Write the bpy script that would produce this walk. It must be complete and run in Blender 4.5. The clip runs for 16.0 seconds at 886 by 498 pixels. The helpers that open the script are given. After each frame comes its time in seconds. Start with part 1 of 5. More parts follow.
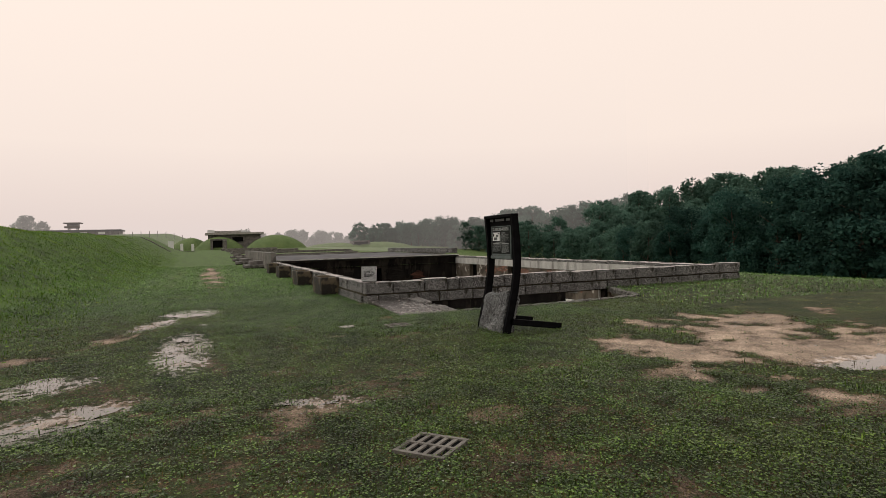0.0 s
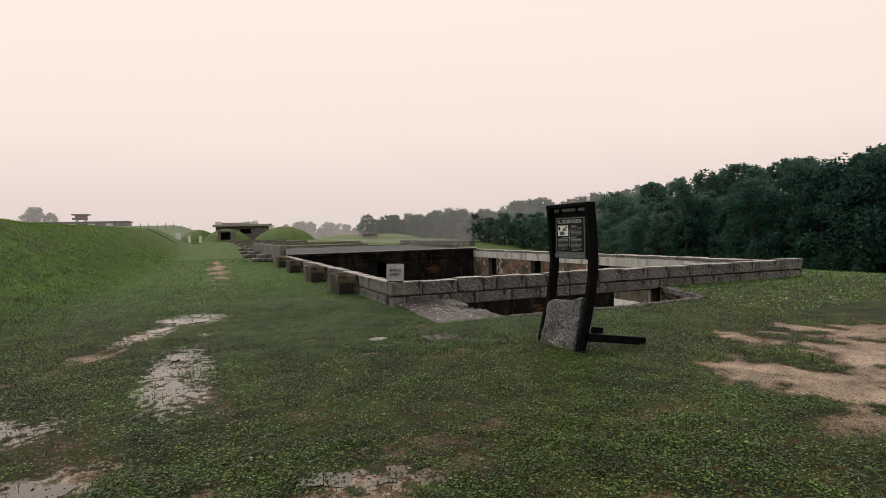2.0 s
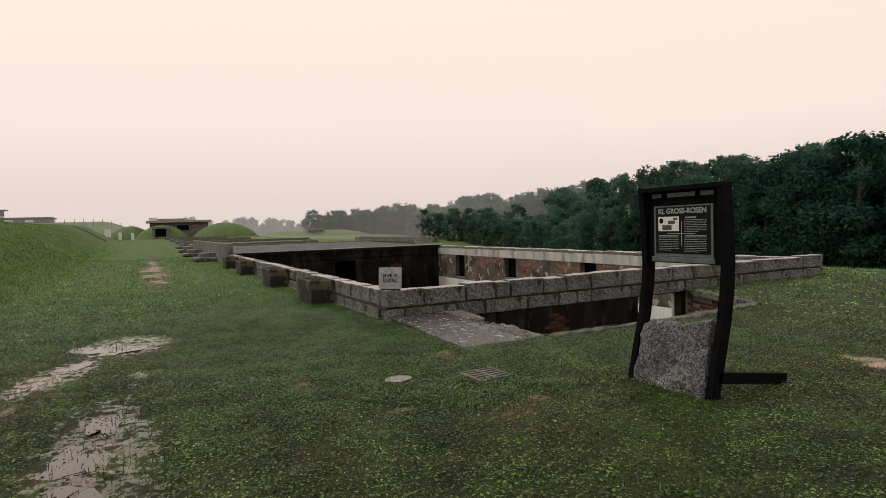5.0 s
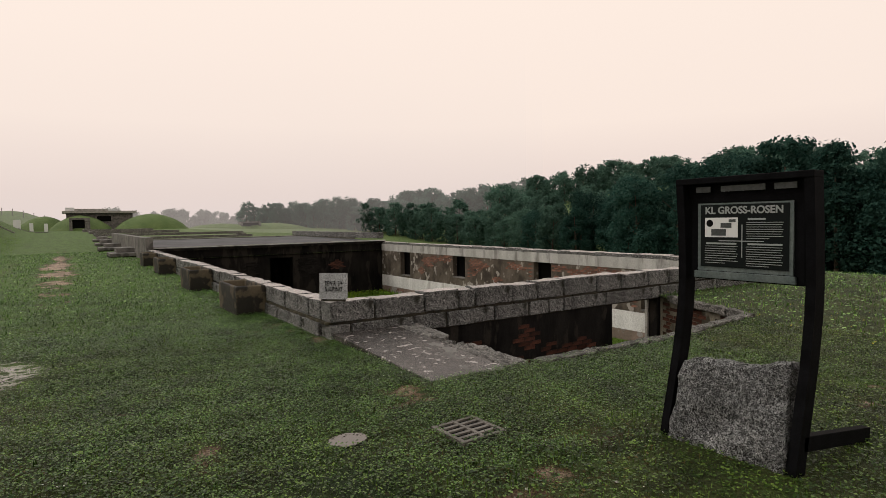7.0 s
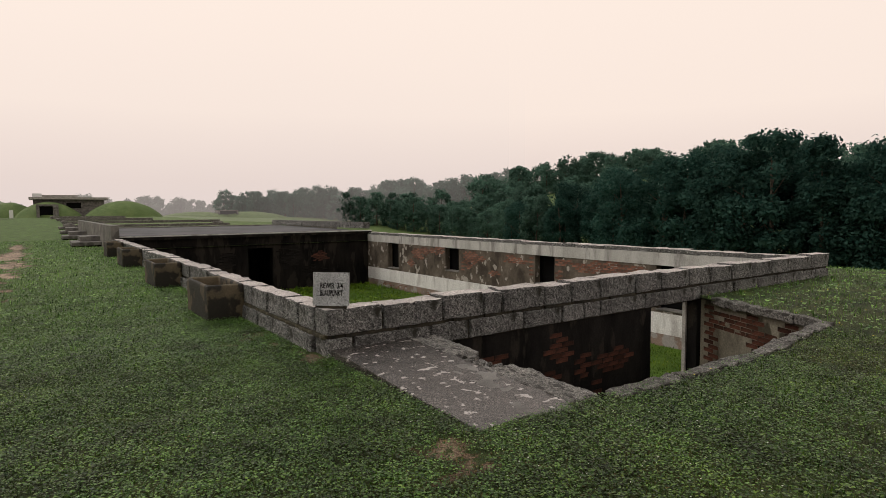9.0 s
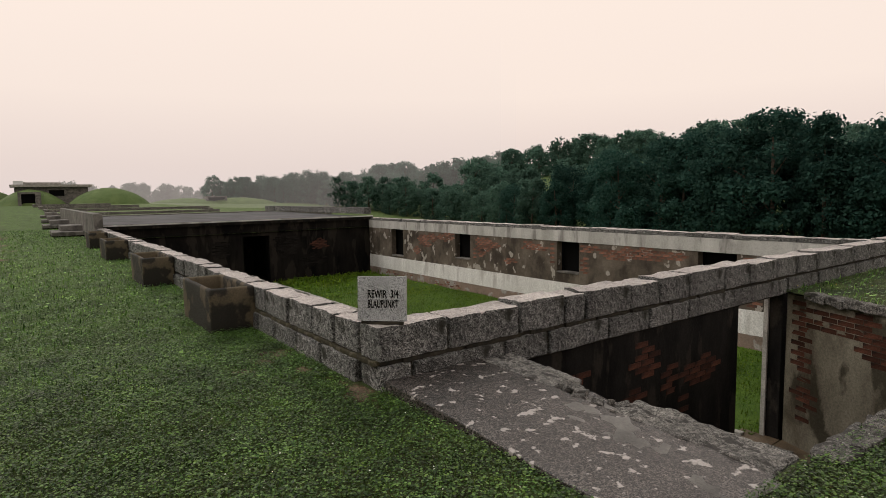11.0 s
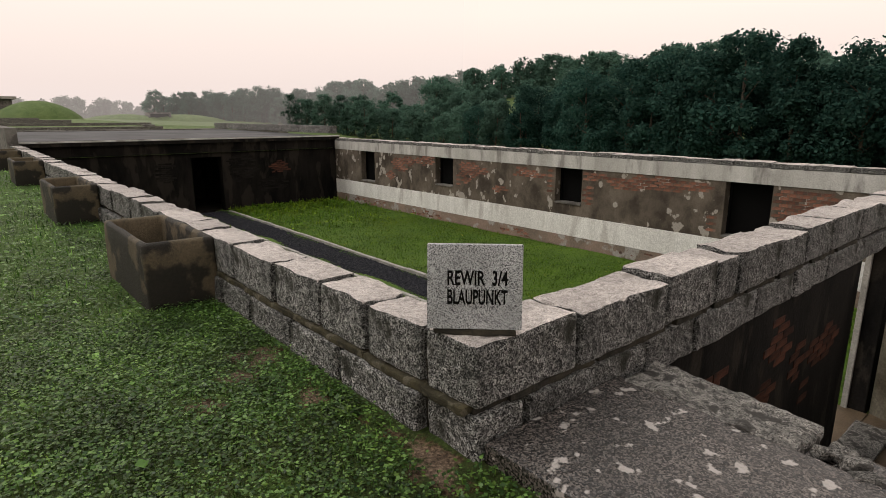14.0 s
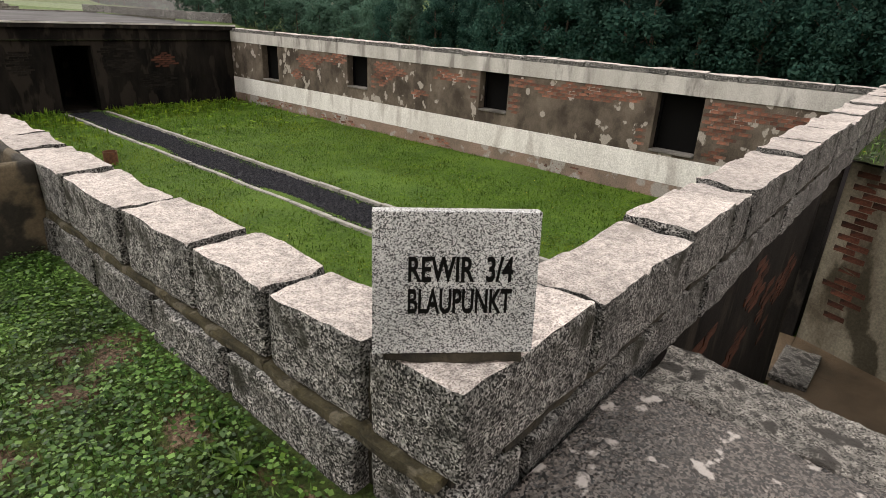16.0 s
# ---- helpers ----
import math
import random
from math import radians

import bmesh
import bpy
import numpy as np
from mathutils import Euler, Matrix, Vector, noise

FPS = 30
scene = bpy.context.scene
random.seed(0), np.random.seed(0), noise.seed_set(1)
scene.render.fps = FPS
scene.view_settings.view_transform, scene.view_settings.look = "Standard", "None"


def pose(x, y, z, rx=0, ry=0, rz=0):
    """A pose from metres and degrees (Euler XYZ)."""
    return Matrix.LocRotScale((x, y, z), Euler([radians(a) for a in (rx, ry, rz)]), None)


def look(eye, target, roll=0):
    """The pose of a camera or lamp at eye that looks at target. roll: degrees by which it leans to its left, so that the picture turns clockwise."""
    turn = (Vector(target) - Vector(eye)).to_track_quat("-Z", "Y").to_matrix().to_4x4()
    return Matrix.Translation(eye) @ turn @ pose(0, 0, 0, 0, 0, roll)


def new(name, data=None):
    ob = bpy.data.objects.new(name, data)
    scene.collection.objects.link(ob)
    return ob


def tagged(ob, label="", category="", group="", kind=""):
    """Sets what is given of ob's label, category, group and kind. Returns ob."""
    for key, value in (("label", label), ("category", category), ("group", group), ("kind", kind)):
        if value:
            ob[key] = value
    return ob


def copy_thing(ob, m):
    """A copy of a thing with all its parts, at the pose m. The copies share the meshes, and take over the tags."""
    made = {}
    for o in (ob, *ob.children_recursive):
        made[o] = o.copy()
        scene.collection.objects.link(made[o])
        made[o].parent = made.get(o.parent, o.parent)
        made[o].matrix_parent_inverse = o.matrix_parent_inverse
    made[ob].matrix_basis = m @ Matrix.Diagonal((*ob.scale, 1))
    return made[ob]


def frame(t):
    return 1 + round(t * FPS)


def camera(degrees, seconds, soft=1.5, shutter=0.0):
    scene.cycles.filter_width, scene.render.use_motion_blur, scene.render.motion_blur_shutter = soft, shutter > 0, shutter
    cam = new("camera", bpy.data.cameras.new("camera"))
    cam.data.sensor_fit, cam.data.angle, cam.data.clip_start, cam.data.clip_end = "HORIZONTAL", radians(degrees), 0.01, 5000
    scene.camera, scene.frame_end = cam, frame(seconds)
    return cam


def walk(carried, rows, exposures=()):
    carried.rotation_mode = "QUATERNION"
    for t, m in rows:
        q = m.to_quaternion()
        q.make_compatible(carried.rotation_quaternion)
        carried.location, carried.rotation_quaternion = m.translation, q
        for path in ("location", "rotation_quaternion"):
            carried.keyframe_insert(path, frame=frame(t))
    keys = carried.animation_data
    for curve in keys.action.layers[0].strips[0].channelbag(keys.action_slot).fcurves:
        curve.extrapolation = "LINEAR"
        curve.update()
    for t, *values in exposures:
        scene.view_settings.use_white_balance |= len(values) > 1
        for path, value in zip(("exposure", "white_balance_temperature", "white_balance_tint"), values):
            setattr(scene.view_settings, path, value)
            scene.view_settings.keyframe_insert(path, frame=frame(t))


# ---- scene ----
cam = camera(75.6, 16.0, soft=0.6)
METRES, EYE, TILT, LEAN, TURN = 13.6, 1.5, 0.0, 0.0, -22.5
ROWS = [
    (0.0, 0.0, 0.0, 0.0, -0.02, -0.82, 1.53),
    (0.5, -0.0107, 0.0336, 0.0023, 0.63, -0.97, 1.32),
    (1.0, -0.0238, 0.0662, 0.0032, 0.66, -1.17, 1.53),
    (1.5, -0.0354, 0.0997, 0.0013, 0.98, -1.22, 1.48),
    (2.0, -0.0475, 0.1326, 0.0043, 0.69, -1.62, 1.48),
    (2.5, -0.0646, 0.165, 0.0048, 0.38, -1.68, 1.45),
    (3.0, -0.0799, 0.1964, 0.0023, 0.09, -1.6, 1.39),
    (3.5, -0.095, 0.2253, 0.0054, -1.09, -1.8, 1.5),
    (6.0, -0.1368, 0.3761, 0.0063, -7.53, -2.44, 1.55),
    (6.5, -0.1321, 0.4073, 0.0087, -9.21, -2.68, 1.34),
    (7.0, -0.1338, 0.4412, 0.0093, -10.77, -2.85, 0.93),
    (7.5, -0.1328, 0.4741, 0.0075, -11.2, -2.9, 0.71),
    (8.0, -0.1338, 0.5065, 0.011, -12.06, -3.39, 0.37),
    (8.5, -0.1433, 0.5394, 0.0083, -12.52, -3.62, 0.29),
    (9.0, -0.149, 0.5717, 0.0061, -12.75, -3.82, 0.38),
    (11.5, -0.1883, 0.7312, 0.0049, -13.94, -5.87, 0.96),
    (12.0, -0.1928, 0.7609, 0.0044, -14.09, -6.39, 0.88),
    (12.5, -0.194, 0.7922, 0.0038, -14.49, -7.46, 0.93),
    (13.0, -0.1989, 0.8224, 0.0005, -15.2, -9.01, 0.9),
    (13.5, -0.2013, 0.8496, -0.0009, -16.12, -10.86, 0.53),
    (14.0, -0.1995, 0.8797, -0.0042, -18.0, -13.11, -0.06),
    (14.5, -0.1981, 0.9047, -0.0075, -21.01, -16.12, -0.95),
    (15.0, -0.1953, 0.9274, -0.0087, -23.27, -18.14, -1.48),
    (15.5, -0.1883, 0.9461, -0.011, -24.97, -20.22, -2.06),
    (16.0, -0.1819, 0.959, -0.0117, -26.39, -22.31, -2.53),
]
walk(cam, [(t, pose(0, 0, EYE, TILT, LEAN, TURN) @ pose(METRES * x, METRES * y, METRES * z, 90 + pitch, roll, yaw)) for t, x, y, z, yaw, pitch, roll in ROWS],
     ((0.0, 0.0), (12.5, 0.0), (13.5, 0.1), (14.5, 0.35), (15.0, 0.5), (16.0, 0.8)))

# ---------------------------------------------------------------- light and sky
world = bpy.data.worlds.new("overcast_sky")
scene.world = world
world.use_nodes = True
wn, wl = world.node_tree.nodes, world.node_tree.links
wn.clear()
w_out = wn.new("ShaderNodeOutputWorld")
w_bg = wn.new("ShaderNodeBackground")
w_sky = wn.new("ShaderNodeTexSky")
w_sky.sky_type = "NISHITA"
w_sky.sun_disc = False
w_sky.sun_elevation = radians(53)
w_sky.sun_rotation = radians(-48)
w_sky.dust_density = 6.0
w_dim = wn.new("ShaderNodeVectorMath")
w_dim.operation = "SCALE"
w_dim.inputs["Scale"].default_value = 0.10
w_co = wn.new("ShaderNodeTexCoord")
w_sep = wn.new("ShaderNodeSeparateXYZ")
w_cloud = wn.new("ShaderNodeValToRGB")
wl.new(w_co.outputs["Generated"], w_sep.inputs[0])
wl.new(w_sep.outputs["Z"], w_cloud.inputs[0])
stops = w_cloud.color_ramp.elements
stops[0].position, stops[0].color = 0.0, (0.80, 0.68, 0.65, 1)
stops[1].position, stops[1].color = 0.75, (0.74, 0.745, 0.72, 1)
for at_z, tone in ((0.05, (0.84, 0.70, 0.65, 1)), (0.16, (1.0, 0.845, 0.75, 1)), (0.42, (1.06, 0.90, 0.79, 1))):
    stops.new(at_z).color = tone
w_mix = wn.new("ShaderNodeMix")
w_mix.data_type = "RGBA"
w_mix.inputs[0].default_value = 0.94
wl.new(w_sky.outputs[0], w_dim.inputs[0])
wl.new(w_dim.outputs[0], w_mix.inputs[6])
wl.new(w_cloud.outputs[0], w_mix.inputs[7])
wl.new(w_mix.outputs[2], w_bg.inputs[0])
w_bg.inputs[1].default_value = 1.0
wl.new(w_bg.outputs[0], w_out.inputs[0])

sun = new("sun", bpy.data.lights.new("sun", "SUN"))
sun.data.energy, sun.data.angle, sun.data.color = 1.1, radians(32), (1.0, 0.96, 0.9)
sun.matrix_basis = look((0, 0, 60), (34, -30, 0))


# ---------------------------------------------------------------- materials
def mat(name, a, b, scale=3.0, fine=40.0, rough=0.8, bump=0.3, c=None, stain=1.0, metal=0.0, spread=0.0, spec=0.35, bump_dist=0.01, stretch=1.0, edge=(0.545, 0.59), blot_scale=0.0):
    """A worn surface: colours a and b mixed in patches, fine grain, an optional third colour c in blots."""
    m = bpy.data.materials.new(name)
    m.use_nodes = True
    n, l = m.node_tree.nodes, m.node_tree.links
    n.clear()
    out, bs = n.new("ShaderNodeOutputMaterial"), n.new("ShaderNodeBsdfPrincipled")
    l.new(bs.outputs[0], out.inputs[0])
    tc, mp = n.new("ShaderNodeTexCoord"), n.new("ShaderNodeVectorMath")
    mp.operation = "MULTIPLY"
    mp.inputs[1].default_value = (1.0, 1.0, stretch)
    l.new(tc.outputs["Object"], mp.inputs[0])
    big, small = n.new("ShaderNodeTexNoise"), n.new("ShaderNodeTexNoise")
    for t, s, d in ((big, scale, 6), (small, fine, 4)):
        l.new((mp if t is big else tc).outputs[0 if t is big else "Object"], t.inputs["Vector"])
        t.inputs["Scale"].default_value, t.inputs["Detail"].default_value = s, d
        t.inputs["Roughness"].default_value = 0.65
    ramp = n.new("ShaderNodeValToRGB")
    ramp.color_ramp.elements[0].position, ramp.color_ramp.elements[1].position = 0.36, 0.64
    ramp.color_ramp.elements[0].color, ramp.color_ramp.elements[1].color = (*a, 1), (*b, 1)
    l.new(big.outputs["Fac"], ramp.inputs[0])
    col = ramp.outputs[0]
    if c:
        blot = n.new("ShaderNodeTexNoise")
        l.new(mp.outputs[0], blot.inputs["Vector"])
        blot.inputs["Scale"].default_value, blot.inputs["Detail"].default_value = blot_scale or scale * 1.7 + 0.3, 9
        blot.noise_dimensions = "4D"
        blot.inputs["W"].default_value = 3.7
        br = n.new("ShaderNodeValToRGB")
        br.color_ramp.elements[0].position, br.color_ramp.elements[1].position = edge
        l.new(blot.outputs["Fac"], br.inputs[0])
        f = n.new("ShaderNodeMath")
        f.operation = "MULTIPLY"
        f.inputs[1].default_value = stain
        l.new(br.outputs[0], f.inputs[0])
        mx = n.new("ShaderNodeMix")
        mx.data_type = "RGBA"
        l.new(f.outputs[0], mx.inputs[0])
        l.new(col, mx.inputs[6])
        mx.inputs[7].default_value = (*c, 1)
        col = mx.outputs[2]
    hsv = n.new("ShaderNodeHueSaturation")
    grain = n.new("ShaderNodeMapRange")
    l.new(small.outputs["Fac"], grain.inputs[0])
    grain.inputs[1].default_value, grain.inputs[2].default_value = 0.3, 0.7
    grain.inputs[3].default_value, grain.inputs[4].default_value = 0.72, 1.28
    val = grain.outputs[0]
    if spread:
        oi = n.new("ShaderNodeObjectInfo")
        vr = n.new("ShaderNodeMapRange")
        l.new(oi.outputs["Random"], vr.inputs[0])
        vr.inputs[3].default_value, vr.inputs[4].default_value = 1 - spread, 1 + spread
        mu = n.new("ShaderNodeMath")
        mu.operation = "MULTIPLY"
        l.new(val, mu.inputs[0])
        l.new(vr.outputs[0], mu.inputs[1])
        val = mu.outputs[0]
    l.new(val, hsv.inputs["Value"])
    l.new(col, hsv.inputs["Color"])
    l.new(hsv.outputs[0], bs.inputs["Base Color"])
    bs.inputs["Roughness"].default_value = rough
    bs.inputs["Metallic"].default_value = metal
    bs.inputs["Specular IOR Level"].default_value = spec
    if bump:
        bp = n.new("ShaderNodeBump")
        bp.inputs["Strength"].default_value, bp.inputs["Distance"].default_value = bump, bump_dist
        l.new(small.outputs["Fac"], bp.inputs["Height"])
        l.new(bp.outputs[0], bs.inputs["Normal"])
    return m


def granite(name, base, dark, light, scale=140.0, rough=0.75, relief=0.6, moss=None, moss_scale=5.0, moss_from=0.60, spec=0.35):
    """Speckled granite: crystals of three tones, rough relief, damp patches of darker tone."""
    m = bpy.data.materials.new(name)
    m.use_nodes = True
    n, l = m.node_tree.nodes, m.node_tree.links
    bs = n["Principled BSDF"]
    tc, oi = n.new("ShaderNodeTexCoord"), n.new("ShaderNodeObjectInfo")
    vo, no, big = n.new("ShaderNodeTexVoronoi"), n.new("ShaderNodeTexNoise"), n.new("ShaderNodeTexNoise")
    for t, s in ((vo, scale), (no, scale * 0.55), (big, 2.2)):
        l.new(tc.outputs["Object"], t.inputs["Vector"])
        t.inputs["Scale"].default_value = s
    big.inputs["Detail"].default_value = 7
    no.inputs["Detail"].default_value = 3
    sep = n.new("ShaderNodeSeparateColor")
    l.new(vo.outputs["Color"], sep.inputs[0])
    r = n.new("ShaderNodeValToRGB")
    e = r.color_ramp.elements
    e[0].position, e[0].color = 0.20, (*dark, 1)
    e[1].position, e[1].color = 0.85, (*light, 1)
    k = e.new(0.38)
    k.color = (*base, 1)
    l.new(sep.outputs[0], r.inputs[0])
    hs = n.new("ShaderNodeHueSaturation")
    mr = n.new("ShaderNodeMapRange")
    l.new(big.outputs["Fac"], mr.inputs[0])
    mr.inputs[1].default_value, mr.inputs[2].default_value = 0.3, 0.7
    mr.inputs[3].default_value, mr.inputs[4].default_value = 0.62, 1.25
    vr = n.new("ShaderNodeMapRange")
    l.new(oi.outputs["Random"], vr.inputs[0])
    vr.inputs[3].default_value, vr.inputs[4].default_value = 0.8, 1.18
    mu = n.new("ShaderNodeMath")
    mu.operation = "MULTIPLY"
    l.new(mr.outputs[0], mu.inputs[0])
    l.new(vr.outputs[0], mu.inputs[1])
    # puts the shade of the hewn hollows into the base colour
    hewn, hollow_shade, mu2 = n.new("ShaderNodeTexNoise"), n.new("ShaderNodeMapRange"), n.new("ShaderNodeMath")
    l.new(tc.outputs["Object"], hewn.inputs["Vector"])
    hewn.inputs["Scale"].default_value, hewn.inputs["Detail"].default_value, hewn.inputs["Roughness"].default_value = 26.0, 5, 0.6
    l.new(hewn.outputs["Fac"], hollow_shade.inputs[0])
    hollow_shade.inputs[1].default_value, hollow_shade.inputs[2].default_value = 0.36, 0.62
    hollow_shade.inputs[3].default_value, hollow_shade.inputs[4].default_value = 1 - 0.6 * min(1.0, relief), 1 + 0.35 * min(1.0, relief)
    mu2.operation = "MULTIPLY"
    l.new(mu.outputs[0], mu2.inputs[0])
    l.new(hollow_shade.outputs[0], mu2.inputs[1])
    l.new(mu2.outputs[0], hs.inputs["Value"])
    l.new(r.outputs[0], hs.inputs["Color"])
    col = hs.outputs[0]
    if moss:
        mo = n.new("ShaderNodeTexNoise")
        l.new(tc.outputs["Object"], mo.inputs["Vector"])
        mo.inputs["Scale"].default_value, mo.inputs["Detail"].default_value = moss_scale, 8
        ra = n.new("ShaderNodeValToRGB")
        ra.color_ramp.elements[0].position, ra.color_ramp.elements[1].position = moss_from, moss_from + 0.5 / moss_scale
        l.new(mo.outputs["Fac"], ra.inputs[0])
        mx = n.new("ShaderNodeMix")
        mx.data_type = "RGBA"
        l.new(ra.outputs[0], mx.inputs[0])
        l.new(col, mx.inputs[6])
        mx.inputs[7].default_value = (*moss, 1)
        col = mx.outputs[2]
    l.new(col, bs.inputs["Base Color"])
    bs.inputs["Roughness"].default_value = rough
    bs.inputs["Specular IOR Level"].default_value = spec
    bp = n.new("ShaderNodeBump")
    bp.inputs["Strength"].default_value, bp.inputs["Distance"].default_value = relief, 0.012
    l.new(no.outputs["Fac"], bp.inputs["Height"])
    bp2 = n.new("ShaderNodeBump")
    bp2.inputs["Strength"].default_value, bp2.inputs["Distance"].default_value = min(1.0, relief), 0.035
    l.new(hewn.outputs["Fac"], bp2.inputs["Height"])
    l.new(bp2.outputs[0], bp.inputs["Normal"])
    l.new(bp.outputs[0], bs.inputs["Normal"])
    return m


def plain(name, colour, rough=0.6, metal=0.0, spec=0.4):
    m = bpy.data.materials.new(name)
    m.use_nodes = True
    bs = m.node_tree.nodes["Principled BSDF"]
    bs.inputs["Base Color"].default_value = (*colour, 1)
    bs.inputs["Roughness"].default_value, bs.inputs["Metallic"].default_value = rough, metal
    bs.inputs["Specular IOR Level"].default_value = spec
    return m


def light_and_dark(n, l, value):
    """Lusher and thinner growth in patches about half a metre wide, the same for leaves and soil."""
    tc, nz, mr, mu = n.new("ShaderNodeTexCoord"), n.new("ShaderNodeTexNoise"), n.new("ShaderNodeMapRange"), n.new("ShaderNodeMath")
    l.new(tc.outputs["Object"], nz.inputs["Vector"])
    nz.inputs["Scale"].default_value, nz.inputs["Detail"].default_value, nz.inputs["Roughness"].default_value = 1.7, 8, 0.7
    l.new(nz.outputs["Fac"], mr.inputs[0])
    mr.inputs[1].default_value, mr.inputs[2].default_value = 0.36, 0.66
    mr.inputs[3].default_value, mr.inputs[4].default_value = 0.5, 1.45
    mu.operation = "MULTIPLY"
    l.new(mr.outputs[0], mu.inputs[0])
    l.new(value, mu.inputs[1])
    return mu.outputs[0]


def leafy(name, a, b, through_light=0.25, rough=0.6, drift=None, gloss=0.08, mottle=False, mid=None):
    """Leaves: two greens by island, a little light let through."""
    m = bpy.data.materials.new(name)
    m.use_nodes = True
    n, l = m.node_tree.nodes, m.node_tree.links
    bs, out = n["Principled BSDF"], n["Material Output"]
    ge, oi = n.new("ShaderNodeNewGeometry"), n.new("ShaderNodeObjectInfo")
    r = n.new("ShaderNodeValToRGB")
    r.color_ramp.elements[0].color, r.color_ramp.elements[1].color = (*a, 1), (*b, 1)
    if mid:
        r.color_ramp.elements.new(0.6).color = (*mid, 1)
    l.new(ge.outputs["Random Per Island"], r.inputs[0])
    hs = n.new("ShaderNodeHueSaturation")
    vr = n.new("ShaderNodeMapRange")
    l.new(oi.outputs["Random"], vr.inputs[0])
    vr.inputs[3].default_value, vr.inputs[4].default_value = 0.75, 1.3
    value = vr.outputs[0]
    if mottle:
        value = light_and_dark(n, l, value)
    l.new(value, hs.inputs["Value"])
    col = r.outputs[0]
    if drift:
        tc, nz = n.new("ShaderNodeTexCoord"), n.new("ShaderNodeTexNoise")
        l.new(tc.outputs["Object"], nz.inputs["Vector"])
        nz.inputs["Scale"].default_value, nz.inputs["Detail"].default_value = 0.55, 5
        rr = n.new("ShaderNodeValToRGB")
        rr.color_ramp.elements[0].position, rr.color_ramp.elements[1].position = 0.48, 0.62
        l.new(nz.outputs["Fac"], rr.inputs[0])
        m2 = n.new("ShaderNodeMix")
        m2.data_type = "RGBA"
        m2.blend_type = "MIX"
        l.new(rr.outputs[0], m2.inputs[0])
        l.new(col, m2.inputs[6])
        m3 = n.new("ShaderNodeMix")
        m3.data_type, m3.blend_type = "RGBA", "MULTIPLY"
        m3.inputs[0].default_value = 1.0
        l.new(col, m3.inputs[6])
        m3.inputs[7].default_value = (*drift, 1)
        l.new(m3.outputs[2], m2.inputs[7])
        col = m2.outputs[2]
    l.new(col, hs.inputs["Color"])
    l.new(hs.outputs[0], bs.inputs["Base Color"])
    bs.inputs["Roughness"].default_value = rough
    bs.inputs["Specular IOR Level"].default_value = gloss
    tr, mx = n.new("ShaderNodeBsdfTranslucent"), n.new("ShaderNodeMixShader")
    l.new(hs.outputs[0], tr.inputs[0])
    mx.inputs[0].default_value = through_light
    l.new(bs.outputs[0], mx.inputs[1])
    l.new(tr.outputs[0], mx.inputs[2])
    l.new(mx.outputs[0], out.inputs[0])
    return m


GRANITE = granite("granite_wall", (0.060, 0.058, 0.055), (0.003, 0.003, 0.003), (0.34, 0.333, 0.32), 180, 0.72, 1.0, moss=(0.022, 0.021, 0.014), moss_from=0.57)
CAP = granite("granite_pale_top", (0.46, 0.405, 0.38), (0.27, 0.232, 0.215), (0.60, 0.545, 0.515), 230, 0.62, 0.5, moss=(0.24, 0.21, 0.185), moss_scale=6.0, moss_from=0.60)
PLATE = granite("granite_polished", (0.26, 0.264, 0.272), (0.020, 0.020, 0.022), (0.52, 0.525, 0.535), 360, 0.4, 0.05)
BOULDER = granite("granite_boulder", (0.09, 0.09, 0.09), (0.012, 0.012, 0.012), (0.25, 0.25, 0.248), 160, 0.8, 1.0)
MORTAR = mat("dark_mortar", (0.012, 0.011, 0.009), (0.045, 0.038, 0.026), 6, 60, 0.95, 0.6)
MOSSY = mat("mossy_mortar", (0.020, 0.017, 0.009), (0.066, 0.055, 0.028), 9, 90, 0.95, 0.9, c=(0.13, 0.115, 0.085), stain=0.6)
CONCRETE = mat("weathered_concrete", (0.09, 0.084, 0.078), (0.20, 0.186, 0.172), 1.6, 70, 0.7, 0.5, c=(0.045, 0.042, 0.038), stain=0.6, spec=0.2)
APRON = granite("pitted_dark_concrete", (0.026, 0.0215, 0.020), (0.006, 0.005, 0.005), (0.105, 0.09, 0.081), 130, 0.24, 0.45, moss=(0.36, 0.325, 0.305), moss_scale=11.0, moss_from=0.605, spec=0.7)
KERB = granite("lichened_kerb", (0.155, 0.143, 0.13), (0.05, 0.046, 0.042), (0.26, 0.243, 0.222), 170, 0.8, 1.0, moss=(0.045, 0.04, 0.036), moss_scale=9.0, moss_from=0.55)
LICHEN = mat("pale_lichen", (0.26, 0.245, 0.22), (0.14, 0.13, 0.118), 14, 80, 0.9, 0.5)
WHITEWASH = mat("stained_white_band", (0.74, 0.73, 0.71), (0.58, 0.565, 0.545), 1.4, 30, 0.75, 0.2, c=(0.33, 0.30, 0.28), stain=0.55, stretch=0.22, edge=(0.56, 0.66))
BEAM = mat("pale_concrete_beam", (0.50, 0.49, 0.47), (0.34, 0.33, 0.31), 1.8, 40, 0.75, 0.3, c=(0.15, 0.14, 0.13), stain=0.7, stretch=0.25, edge=(0.55, 0.65))
PLASTER = mat("stained_plaster", (0.050, 0.040, 0.032), (0.150, 0.125, 0.10), 1.5, 45, 0.85, 0.7, c=(0.36, 0.33, 0.295), stain=0.85, spec=0.15, stretch=0.75, edge=(0.595, 0.615), blot_scale=3.6)
PITPLASTER = mat("damp_pit_plaster", (0.060, 0.050, 0.034), (0.22, 0.20, 0.155), 1.1, 35, 0.7, 0.4, c=(0.028, 0.024, 0.014), stain=0.85, spec=0.2, stretch=0.5)
